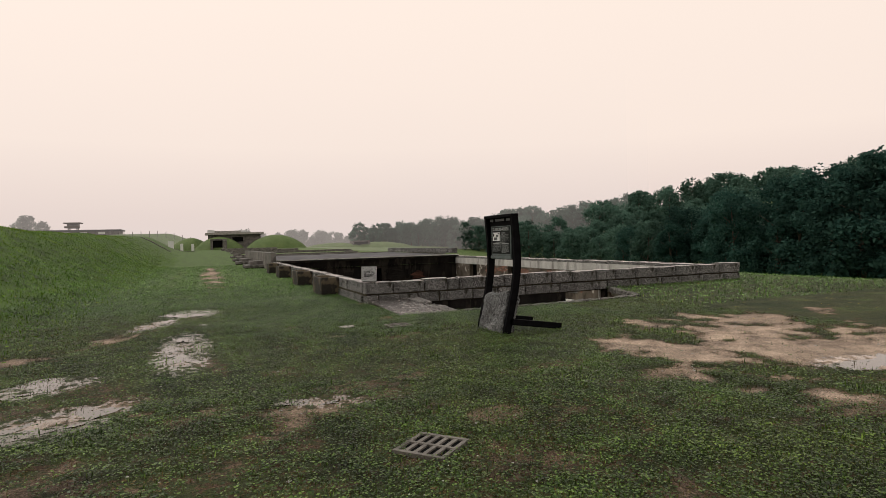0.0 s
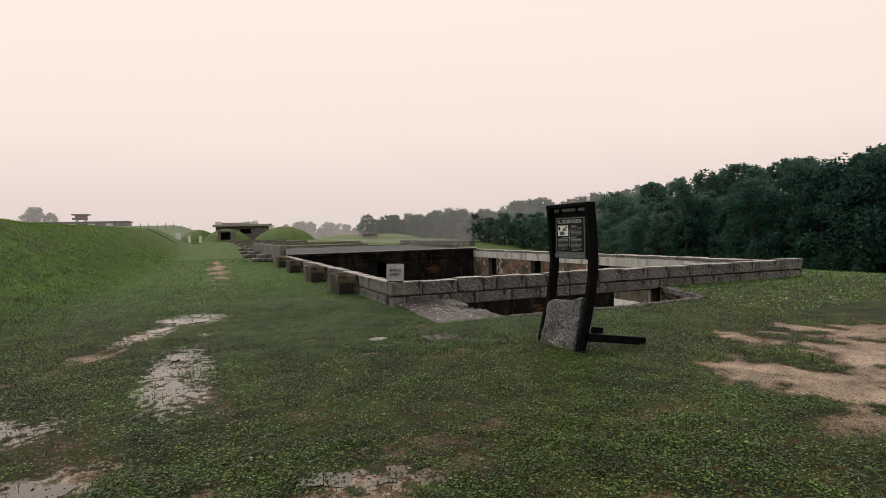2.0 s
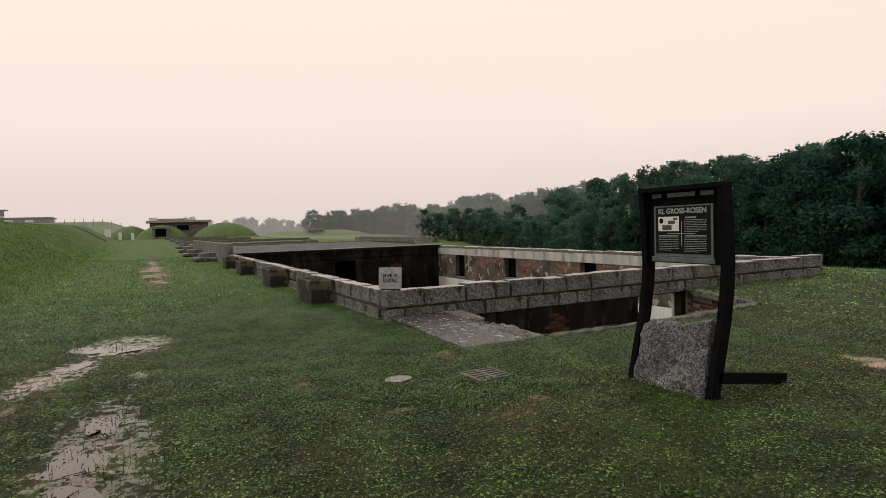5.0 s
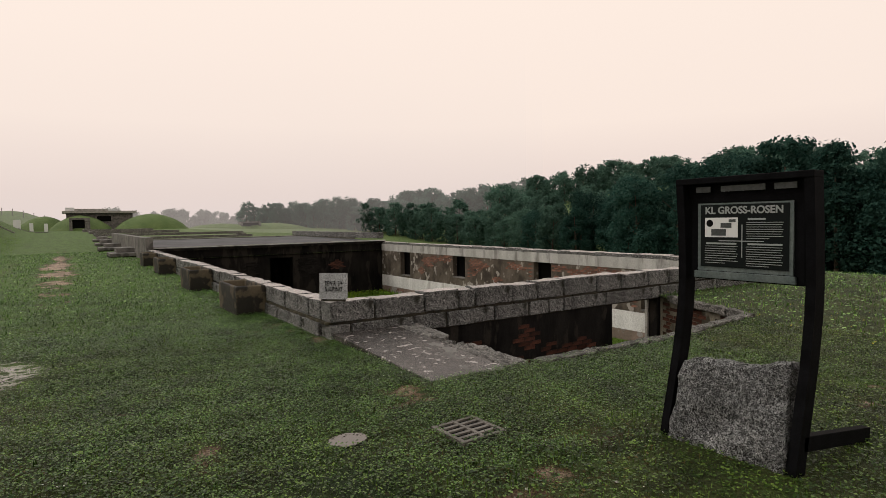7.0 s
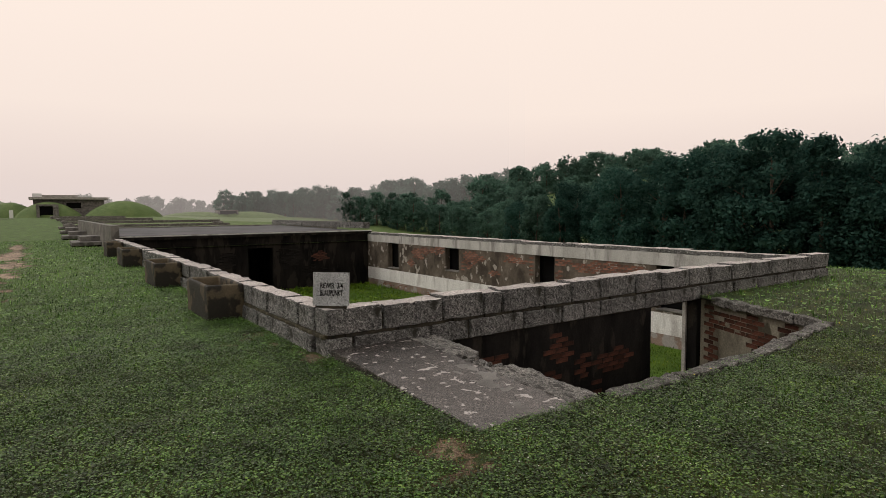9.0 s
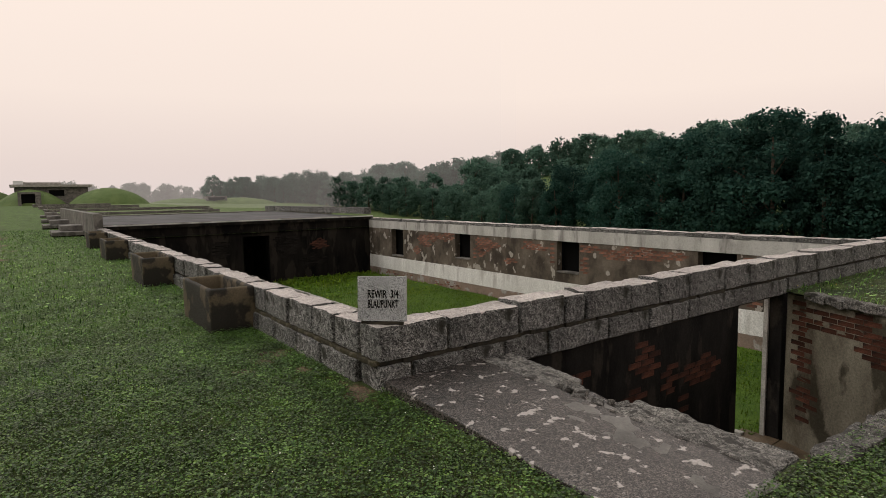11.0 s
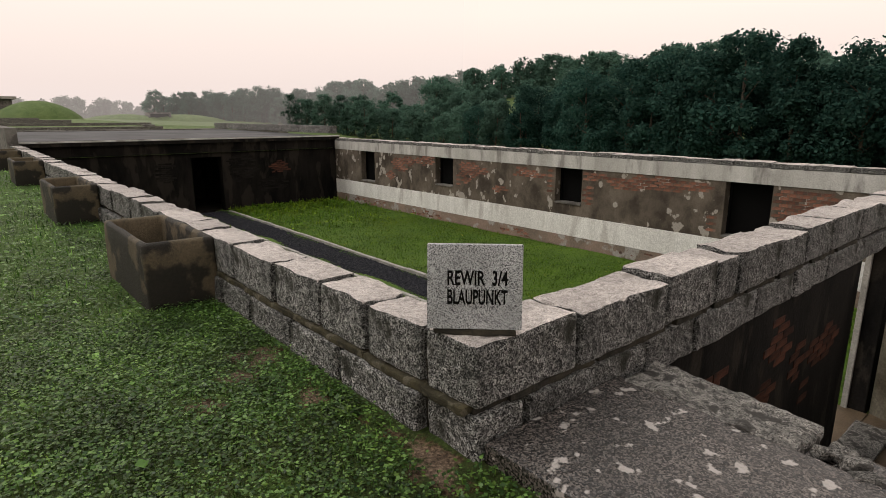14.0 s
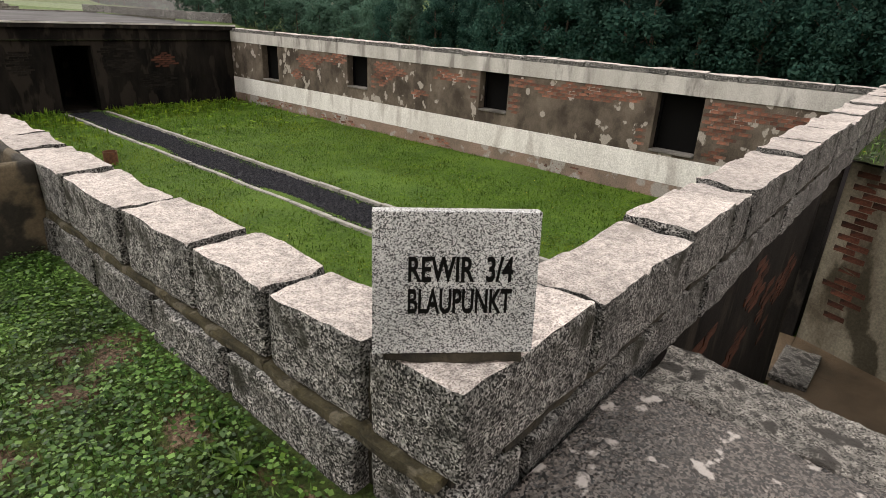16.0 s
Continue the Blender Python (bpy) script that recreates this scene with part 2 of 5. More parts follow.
LOWPLASTER = mat("peeling_base_plaster", (0.16, 0.125, 0.10), (0.26, 0.185, 0.15), 1.3, 30, 0.85, 0.4, c=(0.33, 0.315, 0.30), stain=0.8)
# near-black wall tone with slightly paler vertical streaks
DARKWALL = mat("near_black_plaster", (0.003, 0.0028, 0.0026), (0.016, 0.014, 0.0125), 2.2, 30, 0.75, 0.5, c=(0.036, 0.030, 0.024), stain=0.6, spec=0.1, stretch=0.35)
BRICK = mat("old_red_brick", (0.115, 0.05, 0.034), (0.235, 0.105, 0.068), 5, 60, 0.85, 0.5, c=(0.10, 0.085, 0.07), stain=0.6, spread=0.45)
# darker brick for patches in the light well and the back wall
DULLBRICK = mat("dark_dull_brick", (0.028, 0.012, 0.008), (0.095, 0.036, 0.022), 3, 60, 0.7, 0.5, c=(0.016, 0.011, 0.009), stain=0.8, spread=0.5, spec=0.15)
# near-black brick tone, streaked the same way
DARKBRICK = mat("near_black_brick", (0.003, 0.0028, 0.0027), (0.016, 0.0135, 0.0115), 1.6, 50, 0.8, 0.5, c=(0.034, 0.028, 0.023), stain=0.6, spread=0.5, spec=0.08, stretch=0.3)
ROOFING = mat("tarred_roof_felt", (0.035, 0.036, 0.04), (0.085, 0.086, 0.09), 0.5, 30, 0.6, 0.3, spec=0.12)
METAL = mat("black_painted_steel", (0.003, 0.003, 0.0033), (0.006, 0.006, 0.007), 8, 90, 0.6, 0.1, spec=0.03)
CAST = mat("cast_iron_grate", (0.085, 0.075, 0.066), (0.17, 0.152, 0.132), 5, 60, 0.6, 0.4)
RUST = mat("rusty_iron", (0.08, 0.035, 0.02), (0.16, 0.07, 0.035), 12, 70, 0.8, 0.4)
# flat black painted in for the unlit depth of openings and slots
BLACK = plain("black_depth_paint", (0.005, 0.005, 0.005), 0.9, 0.0, 0.05)
SOIL = mat("brown_soil", (0.05, 0.036, 0.022), (0.11, 0.075, 0.046), 2, 50, 0.6, 0.6)
GRAVEL = mat("dark_gravel", (0.012, 0.012, 0.017), (0.045, 0.045, 0.055), 14, 90, 0.7, 0.9, spread=0.3, spec=0.15)
KERBSTONE = mat("path_kerb_stone", (0.22, 0.21, 0.19), (0.36, 0.34, 0.31), 3, 50, 0.85, 0.5)
BARK = mat("bark", (0.05, 0.04, 0.03), (0.10, 0.08, 0.06), 6, 40, 0.9, 0.6)
LEAF = leafy("forest_leaves", (0.016, 0.048, 0.039), (0.048, 0.099, 0.077), 0.45, gloss=0.02)
# Leaves of farther trees: distance haze is put into their base colour.
HAZELEAF = leafy("haze_paled_wood_leaves", (0.060, 0.118, 0.088), (0.098, 0.170, 0.128), 0.5, gloss=0.03)
FARHAZELEAF = leafy("haze_paled_far_leaves", (0.10, 0.135, 0.105), (0.16, 0.195, 0.155), 0.4, gloss=0.03)
GRASSLEAF = leafy("grass_and_clover", (0.011, 0.031, 0.004), (0.160, 0.258, 0.048), 0.22, 0.36, drift=(1.15, 1.04, 0.95), gloss=0.3, mottle=True, mid=(0.052, 0.102, 0.012))
CLOVERLEAF = leafy("fresh_clover", (0.014, 0.044, 0.007), (0.20, 0.345, 0.085), 0.22, 0.36, drift=(1.12, 1.06, 0.95), gloss=0.35, mottle=True, mid=(0.070, 0.152, 0.024))
BANKLEAF = leafy("bank_blades", (0.042, 0.105, 0.010), (0.13, 0.225, 0.028), 0.25, 0.6, drift=(1.35, 1.15, 0.8), mottle=True)
DRYGRASS = leafy("dry_grass", (0.045, 0.042, 0.014), (0.165, 0.125, 0.052), 0.2, 0.6, mottle=True, gloss=0.1)
LAWNLEAF = leafy("lawn_blades", (0.035, 0.085, 0.006), (0.13, 0.21, 0.024), 0.25, 0.5, drift=(1.4, 1.15, 0.9), mottle=True)
FLOWER = plain("small_yellow_flower", (0.50, 0.40, 0.03), 0.7)
CLOVERHEAD = plain("white_clover_head", (0.55, 0.55, 0.48), 0.8)
WHITEPAINT = plain("white_paint", (0.62, 0.62, 0.61), 0.6)
WATER = plain("puddle_water", (0.045, 0.038, 0.03), 0.02, 0.0, 1.0)


def ground_material(name, green_a, green_b, wear=True):
    m = bpy.data.materials.new(name)
    m.use_nodes = True
    n, l = m.node_tree.nodes, m.node_tree.links
    bs = n["Principled BSDF"]
    tc = n.new("ShaderNodeTexCoord")
    big, mid, fine = (n.new("ShaderNodeTexNoise") for _ in range(3))
    for t, s, d in ((big, 0.8, 9), (mid, 9.0, 8), (fine, 55.0, 6)):
        l.new(tc.outputs["Object"], t.inputs["Vector"])
        t.inputs["Scale"].default_value, t.inputs["Detail"].default_value = s, d
        t.inputs["Roughness"].default_value = 0.68
    g = n.new("ShaderNodeValToRGB")
    g.color_ramp.elements[0].position, g.color_ramp.elements[1].position = 0.35, 0.65
    g.color_ramp.elements[0].color, g.color_ramp.elements[1].color = (*green_a, 1), (*green_b, 1)
    if wear:
        g.color_ramp.elements.new(0.54).color = (0.040, 0.046, 0.013, 1)
    l.new(big.outputs["Fac"], g.inputs[0])
    col = g.outputs[0]
    if wear:
        lush, rich = n.new("ShaderNodeAttribute"), n.new("ShaderNodeMix")
        lush.attribute_name = "lush"
        rich.data_type = "RGBA"
        l.new(lush.outputs["Fac"], rich.inputs[0])
        l.new(col, rich.inputs[6])
        rich.inputs[7].default_value = (0.072, 0.130, 0.024, 1)
        col = rich.outputs[2]
        at = n.new("ShaderNodeAttribute")
        at.attribute_name = "bare"
        ad = n.new("ShaderNodeMath")
        ad.operation = "MULTIPLY_ADD"
        l.new(mid.outputs["Fac"], ad.inputs[0])
        ad.inputs[1].default_value = 1.5
        l.new(at.outputs["Fac"], ad.inputs[2])
        soil = n.new("ShaderNodeMapRange")
        soil.inputs[1].default_value, soil.inputs[2].default_value = 1.14, 1.26
        l.new(ad.outputs[0], soil.inputs[0])
        sand = n.new("ShaderNodeValToRGB")
        sand.color_ramp.elements[0].position, sand.color_ramp.elements[1].position = 0.42, 0.88
        sand.color_ramp.elements[0].color, sand.color_ramp.elements[1].color = (0.060, 0.034, 0.017, 1), (0.36, 0.268, 0.200, 1)
        tone = n.new("ShaderNodeMath")
        tone.operation = "MULTIPLY_ADD"
        tone.inputs[1].default_value = 0.4
        l.new(fine.outputs["Fac"], tone.inputs[0])
        shift_ = n.new("ShaderNodeMath")
        shift_.operation = "SUBTRACT"
        l.new(at.outputs["Fac"], shift_.inputs[0])
        shift_.inputs[1].default_value = 0.2
        l.new(shift_.outputs[0], tone.inputs[2])
        l.new(tone.outputs[0], sand.inputs[0])
        mx = n.new("ShaderNodeMix")
        mx.data_type = "RGBA"
        l.new(soil.outputs[0], mx.inputs[0])
        l.new(col, mx.inputs[6])
        l.new(sand.outputs[0], mx.inputs[7])
        col = mx.outputs[2]
    # wide fine grain puts the shade of gaps between leaves into the colour
    hs = n.new("ShaderNodeHueSaturation")
    mr = n.new("ShaderNodeMapRange")
    l.new(fine.outputs["Fac"], mr.inputs[0])
    mr.inputs[1].default_value, mr.inputs[2].default_value = 0.3, 0.7
    mr.inputs[3].default_value, mr.inputs[4].default_value = 0.25, 1.75
    l.new(light_and_dark(n, l, mr.outputs[0]) if wear else mr.outputs[0], hs.inputs["Value"])
    l.new(col, hs.inputs["Color"])
    l.new(hs.outputs[0], bs.inputs["Base Color"])
    bs.inputs["Roughness"].default_value = 0.7
    bs.inputs["Specular IOR Level"].default_value = 0.15
    if wear:
        # films of rain water in the hollows of the track
        wet, film, gl = n.new("ShaderNodeAttribute"), n.new("ShaderNodeMapRange"), n.new("ShaderNodeMapRange")
        wet.attribute_name = "wet"
        pond = n.new("ShaderNodeMath")
        pond.operation = "MULTIPLY_ADD"
        l.new(mid.outputs["Fac"], pond.inputs[0])
        pond.inputs[1].default_value = 2.0
        l.new(wet.outputs["Fac"], pond.inputs[2])
        film.inputs[1].default_value, film.inputs[2].default_value = 1.46, 1.52
        film.inputs[3].default_value, film.inputs[4].default_value = 0.7, 0.04
        gl.inputs[1].default_value, gl.inputs[2].default_value = 1.46, 1.52
        gl.inputs[3].default_value, gl.inputs[4].default_value = 0.15, 0.6
        for node, socket in ((film, "Roughness"), (gl, "Specular IOR Level")):
            l.new(pond.outputs[0], node.inputs[0])
            l.new(node.outputs[0], bs.inputs[socket])
    bp = n.new("ShaderNodeBump")
    bp.inputs["Strength"].default_value, bp.inputs["Distance"].default_value = 0.7, 0.03
    l.new(fine.outputs["Fac"], bp.inputs["Height"])
    if wear:
        ease = n.new("ShaderNodeMapRange")
        ease.inputs[1].default_value, ease.inputs[2].default_value = 1.44, 1.50
        ease.inputs[3].default_value, ease.inputs[4].default_value = 0.8, 0.03
        l.new(pond.outputs[0], ease.inputs[0])
        l.new(ease.outputs[0], bp.inputs["Strength"])
    l.new(bp.outputs[0], bs.inputs["Normal"])
    return m


GROUND = ground_material("worn_meadow", (0.014, 0.028, 0.005), (0.046, 0.078, 0.014))
# far grass lightened in its colour to stand in for haze
HAZEFIELD = ground_material("haze_paled_far_grass", (0.075, 0.115, 0.035), (0.115, 0.155, 0.055), False)
LAWN = ground_material("courtyard_lawn", (0.045, 0.09, 0.009), (0.085, 0.145, 0.016), False)


# ---------------------------------------------------------------- mesh helpers
def finish(ob, bm, material):
    bm.normal_update()
    bm.to_mesh(ob.data)
    bm.free()
    for m in material if isinstance(material, (list, tuple)) else (material,):
        ob.data.materials.append(m)
    return ob


def part(name, bm, material, parent=None, label=""):
    """One mesh object from a bmesh, under its thing."""
    ob = finish(new(name, bpy.data.meshes.new(name)), bm, material)
    if parent:
        ob.parent = parent
    return tagged(ob, label)


def empty(name, m, label, category, group="", kind=""):
    ob = new(name)
    ob.empty_display_size = 0.2
    ob.matrix_basis = m
    return tagged(ob, label, category, group, kind)


def box(bm, x0, x1, y0, y1, z0, z1, bevel=0.0):
    r = bmesh.ops.create_cube(bm, size=1.0, matrix=Matrix.LocRotScale(((x0 + x1) / 2, (y0 + y1) / 2, (z0 + z1) / 2), None, (x1 - x0, y1 - y0, z1 - z0)))
    if bevel:
        edges = {e for v in r["verts"] for e in v.link_edges}
        bmesh.ops.bevel(bm, geom=list(edges), offset=bevel, segments=2, affect="EDGES", profile=0.6)
    return bm


def boxes(*spans, bevel=0.0):
    bm = bmesh.new()
    for s in spans:
        box(bm, *s, bevel=bevel)
    return bm


def rough_block(size, cuts, amount, freq, seed, bevel=0.02):
    """A hewn stone block centred at the origin: rounded, cut fine and pushed about by noise."""
    bm = bmesh.new()
    sx, sy, sz = size
    box(bm, -sx / 2, sx / 2, -sy / 2, sy / 2, -sz / 2, sz / 2, bevel=bevel)
    for axis, count in enumerate(cuts):
        for i in range(1, count):
            p, q = [0, 0, 0], [0, 0, 0]
            p[axis], q[axis] = -size[axis] / 2 + size[axis] * i / count, 1
            bmesh.ops.bisect_plane(bm, geom=bm.verts[:] + bm.edges[:] + bm.faces[:], plane_co=p, plane_no=q)
    off = Vector((seed * 7.31, seed * 3.17, seed * 1.93))
    for v in bm.verts:
        n1 = noise.noise_vector(v.co * freq + off)
        n2 = noise.noise_vector(v.co * freq * 3.3 + off)
        v.co += n1 * amount + n2 * amount * 0.45
    for f in bm.faces:
        f.smooth = False
    return bm


def sheet_mesh(name, verts, faces, material):
    me = bpy.data.meshes.new(name)
    me.from_pydata(verts, [], faces)
    me.materials.append(material)
    return me


def smooth01(t):
    t = min(1.0, max(0.0, t))
    return t * t * (3 - 2 * t)


# ---------------------------------------------------------------- the lie of the land
FLOOR = -2.42                      # courtyard level
X0, X1, Y0, Y1 = 3.57, 16.25, 13.65, 35.9   # outside of the sunken courtyard, inner back wall
XIN0, XIN1, YIN0 = 3.92, 15.8, 13.99
PIT = [(4.93, 11.05), (7.3, 11.0), (9.85, 11.3), (10.86, 13.9), (4.93, 13.9)]


def inside(poly, x, y):
    hit, j = False, len(poly) - 1
    for i in range(len(poly)):
        (xa, ya), (xb, yb) = poly[i], poly[j]
        if (ya > y) != (yb > y) and x < (xb - xa) * (y - ya) / (yb - ya) + xa:
            hit = not hit
        j = i
    return hit


def land(x, y):
    """Height of the ground, with its small bumps."""
    near = smooth01((x + 5) / 1.0) * smooth01((10.5 - x) / 1.0) * smooth01((15.5 - y) / 1.0)
    flat = 1 - smooth01((x - 2.6) / 1.0) * smooth01((y - 9.5) / 1.5) * smooth01((18 - x) / 2)
    bed = 0.09 if 3.68 < x < 5.0 and 11.16 < y < 13.75 else 0.0
    return lie(x, y) - bed + flat * near * (0.020 * noise.noise(Vector((x * 2.6, y * 2.6, 31))) + 0.012 * noise.noise(Vector((x * 6.1, y * 6.1, 37))))


def lie(x, y):
    """The broad shape of the ground."""
    toe = -2.9 - 0.9 * smooth01((16 - y) / 10)
    bank = 2.75 * smooth01((toe - x) / 6.5) * smooth01((128 - y) / 26)
    rise = 0.9 * smooth01((y - 45) / 85) * smooth01((60 - x) / 40)
    fall = -6.0 * smooth01((x - 17.5) / 26) * smooth01((170 - y) / 70)
    wood = 19.0 * smooth01((x - 88) / 110) * (0.35 + 0.65 * smooth01((y - 30) / 70)) * smooth01((250 - y) / 150) + 5.2 * smooth01((y - 128) / 70) * smooth01((4 - x) / 16)
    bumps = 0.03 * noise.noise(Vector((x * 0.5, y * 0.5, 0)))
    flat = 1 - smooth01((x - 2.6) / 1.0) * smooth01((y - 9.5) / 1.5) * smooth01((18 - x) / 2)
    lift = 0.25 * noise.noise(Vector((x * 0.12, y * 0.12, 9))) * smooth01((toe - x) / 3)
    return bank + rise + fall + wood + bumps * flat + lift


# bare and sandy places: x, y, half length, half width, turn, strength
BARE = [
    (7.2, 5.6, 2.3, 2.0, 20, 1.25), (5.6, 4.6, 1.0, 0.5, 30, 0.6), (8.8, 7.0, 1.8, 0.9, 10, 1.0), (5.3, 6.9, 0.9, 0.5, 0, 0.55),
    (-1.75, 10.2, 0.35, 1.7, -28, 0.95), (-1.05, 12.2, 0.22, 1.3, -22, 0.8), (-2.5, 9.2, 0.5, 0.9, -30, 0.8),
    (-1.35, 5.9, 0.75, 0.4, 35, 0.85), (-0.6, 5.2, 0.4, 0.3, 0, 0.6), (-0.35, 9.0, 0.35, 1.6, 4, 0.62), (-0.2, 13.6, 0.6, 0.8, 0, 0.6),
    (1.05, 5.35, 0.65, 0.28, -20, 0.75), (0.75, 6.9, 0.45, 0.3, 10, 0.5), (2.6, 6.0, 0.8, 0.4, 0, 0.5), (3.9, 5.8, 0.8, 0.4, 10, 0.55),
    (1.9, 3.2, 0.6, 0.35, 0, 0.6), (4.9, 3.1, 0.8, 0.6, 20, 0.7), (0.4, 3.4, 0.5, 0.5, 0, 0.5), (-0.6, 3.6, 0.5, 0.4, 0, 0.45), (0.1, 7.4, 0.4, 0.5, 0, 0.6),
    (3.2, 10.9, 0.33, 0.28, 20, 0.75), (2.7, 8.7, 0.35, 0.2, 0, 0.6), (3.9, 9.0, 0.3, 0.3, 0, 0.5), (1.3, 10.4, 0.3, 0.4, 0, 0.55), (1.0, 8.6, 0.35, 0.35, 0, 0.5),
    (3.6, 4.4, 2.3, 1.5, 10, 0.46), (0.6, 4.0, 1.5, 1.1, 0, 0.40), (2.4, 6.6, 1.7, 0.6, 15, 0.44), (6.6, 2.9, 2.2, 1.0, 0, 0.5), (-1.6, 11.2, 0.5, 2.2, -20, 0.4),
    (1.6, 8.2, 0.9, 0.4, 0, 0.42), (3.4, 8.2, 0.9, 0.5, 20, 0.42), (0.4, 11.0, 0.6, 0.5, 0, 0.4),
    (0.2, 37.0, 0.62, 12.5, 0, 1.0), (-1.4, 34.0, 0.4, 14.0, 0, 0.5), (-0.5, 19.0, 1.1, 0.5, 0, 0.55), (-0.9, 16.8, 0.9, 0.5, 0, 0.5),
    (3.36, 15.3, 0.2, 0.22, 0, 0.7), (3.14, 15.12, 0.18, 0.18, 0, 0.68), (3.38, 14.64, 0.22, 0.34, 0, 0.7), (3.44, 14.2, 0.18, 0.42, 0, 0.72), (3.45, 13.7, 0.16, 0.4, 0, 0.72), (2.9, 14.85, 0.15, 0.14, 0, 0.75),
    (2.25, 4.4, 0.5, 0.22, 15, 0.7), (0.75, 5.2, 0.55, 0.2, -25, 0.8), (0.75, 7.0, 0.3, 0.18, 0, 0.6), (3.2, 5.7, 0.45, 0.2, 0, 0.65), (3.0, 4.1, 0.5, 0.2, 20, 0.65), (1.95, 6.05, 0.4, 0.16, 0, 0.65), (4.6, 4.8, 0.6, 0.3, 10, 0.75), (-0.55, 5.8, 0.3, 0.2, 0, 0.7),
    (1.3, 10.45, 0.22, 0.16, 0, 0.75), (0.98, 11.8, 0.22, 0.16, 0, 0.7), (3.15, 8.87, 0.2, 0.16, 0, 0.8), (3.05, 10.65, 0.3, 0.22, 10, 0.8), (2.0, 9.2, 0.25, 0.15, 0, 0.65), (5.9, 6.95, 0.6, 0.25, 10, 0.75),
]


def lattice(x, y, seed):
    """Smooth value noise from -1 to 1 on arrays."""
    xi, yi = np.floor(x).astype(np.int64), np.floor(y).astype(np.int64)
    fx, fy = x - xi, y - yi
    fx, fy = fx * fx * (3 - 2 * fx), fy * fy * (3 - 2 * fy)

    def knot(i, j):
        h = (i * 374761393 + j * 668265263 + seed * 974634541) & 0x7FFFFFFF
        h = ((h ^ (h >> 13)) * 1274126177) & 0x7FFFFFFF
        return ((h ^ (h >> 16)) & 0xFFFF) / 32767.5 - 1
    low = knot(xi, yi) * (1 - fx) + knot(xi + 1, yi) * fx
    return low * (1 - fy) + (knot(xi, yi + 1) * (1 - fx) + knot(xi + 1, yi + 1) * fx) * fy


def broken(x, y, freq, seed, octaves=3):
    return sum(lattice(x * freq * 2.1 ** k + 17 * k, y * freq * 2.1 ** k, seed + k) * 0.55 ** k for k in range(octaves))


def ease01(t):
    t = np.clip(t, 0, 1)
    return t * t * (3 - 2 * t)


def worn(x, y):
    """How bare the soil lies, 0 to about 1, at arrays of places."""
    zone = ease01((10.0 - y) / 4) * ease01((x + 4.5) / 2)
    flecks = broken(x, y, 0.75, 5) + 0.8 * broken(x, y, 3.2, 9)
    s = 0.20 * zone * (1 + 0.9 * flecks) + 0.10 * ease01((14 - y) / 3) * ease01((x + 3.5) / 2) * ease01((3 - x) / 2)
    rag = 0.55 * broken(x, y, 1.1, 21) + 0.45 * broken(x, y, 3.6, 31)
    for px, py, rx, ry, turn, k in BARE:
        c, d = math.cos(radians(turn)), math.sin(radians(turn))
        u, v = (c * (x - px) + d * (y - py)) / rx, (-d * (x - px) + c * (y - py)) / ry
        s = np.maximum(s, 0.80 * k * ease01((1.45 - np.hypot(u, v) - rag) / 1.3))
    return s


def soaked(x, y):
    """How much rain stands on the soil."""
    s = 0 * x
    for px, py, rx, ry, turn in ((-0.35, 9.2, 0.5, 2.2, 0), (-1.3, 5.9, 0.9, 0.5, 40), (-0.3, 14.1, 0.8, 0.9, 0), (-1.7, 7.4, 0.7, 0.5, 30), (1.0, 5.4, 0.5, 0.25, -20), (-1.0, 12.4, 0.4, 1.2, -20), (6.95, 4.15, 0.9, 0.4, -10)):
        c, d = math.cos(radians(turn)), math.sin(radians(turn))
        s = np.maximum(s, 0.52 * ease01((1.5 - np.hypot((c * (x - px) + d * (y - py)) / rx, (-d * (x - px) + c * (y - py)) / ry)) / 1.0))
    return s


def lines(*segments):
    return np.unique(np.round(np.concatenate([np.linspace(a, b, n) for a, b, n in segments]), 4))


gx = lines((-700, -80, 12), (-80, -14, 18), (-14, -5, 22), (-5, 11, 190), (11, 40, 40), (40, 260, 30), (260, 900, 10), (X0 + 0.08, X1 - 0.08, 2))
gy = lines((-60, 0, 16), (0, 15.6, 185), (15.6, 36, 60), (36, 150, 50), (150, 420, 24), (420, 1500, 10), (Y0 + 0.08, Y1 - 0.1, 2))
gv = [(x, y, land(x, y)) for y in gy for x in gx]
nx = len(gx)
gf = []
for j in range(len(gy) - 1):
    for i in range(nx - 1):
        cx, cy = (gx[i] + gx[i + 1]) / 2, (gy[j] + gy[j + 1]) / 2
        if (X0 + 0.08 < cx < X1 - 0.08 and Y0 + 0.08 < cy < Y1 - 0.1) or inside(PIT, cx, cy):
            continue
        gf.append((j * nx + i, j * nx + i + 1, (j + 1) * nx + i + 1, (j + 1) * nx + i))
ground = new("ground", sheet_mesh("ground", gv, gf, GROUND))
for p in ground.data.polygons:
    p.use_smooth = True
# beyond about y 52 the ground takes the haze-lightened grass
ground.data.materials.append(HAZEFIELD)
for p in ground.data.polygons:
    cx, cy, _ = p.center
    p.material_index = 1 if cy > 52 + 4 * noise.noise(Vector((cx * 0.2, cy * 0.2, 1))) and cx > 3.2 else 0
wear = ground.data.attributes.new("bare", "FLOAT", "POINT")
GX, GY = np.meshgrid(gx, gy)
WORN, WET = worn(GX, GY), soaked(GX, GY)
LEVEL = np.array([z for _, _, z in gv]).reshape(GX.shape)
wear.data.foreach_set("value", WORN.ravel())
ground.data.attributes.new("lush", "FLOAT", "POINT").data.foreach_set("value", (0.75 * np.maximum(ease01((GY - 11) / 9), ease01((-2.4 - GX) / 2))).ravel())
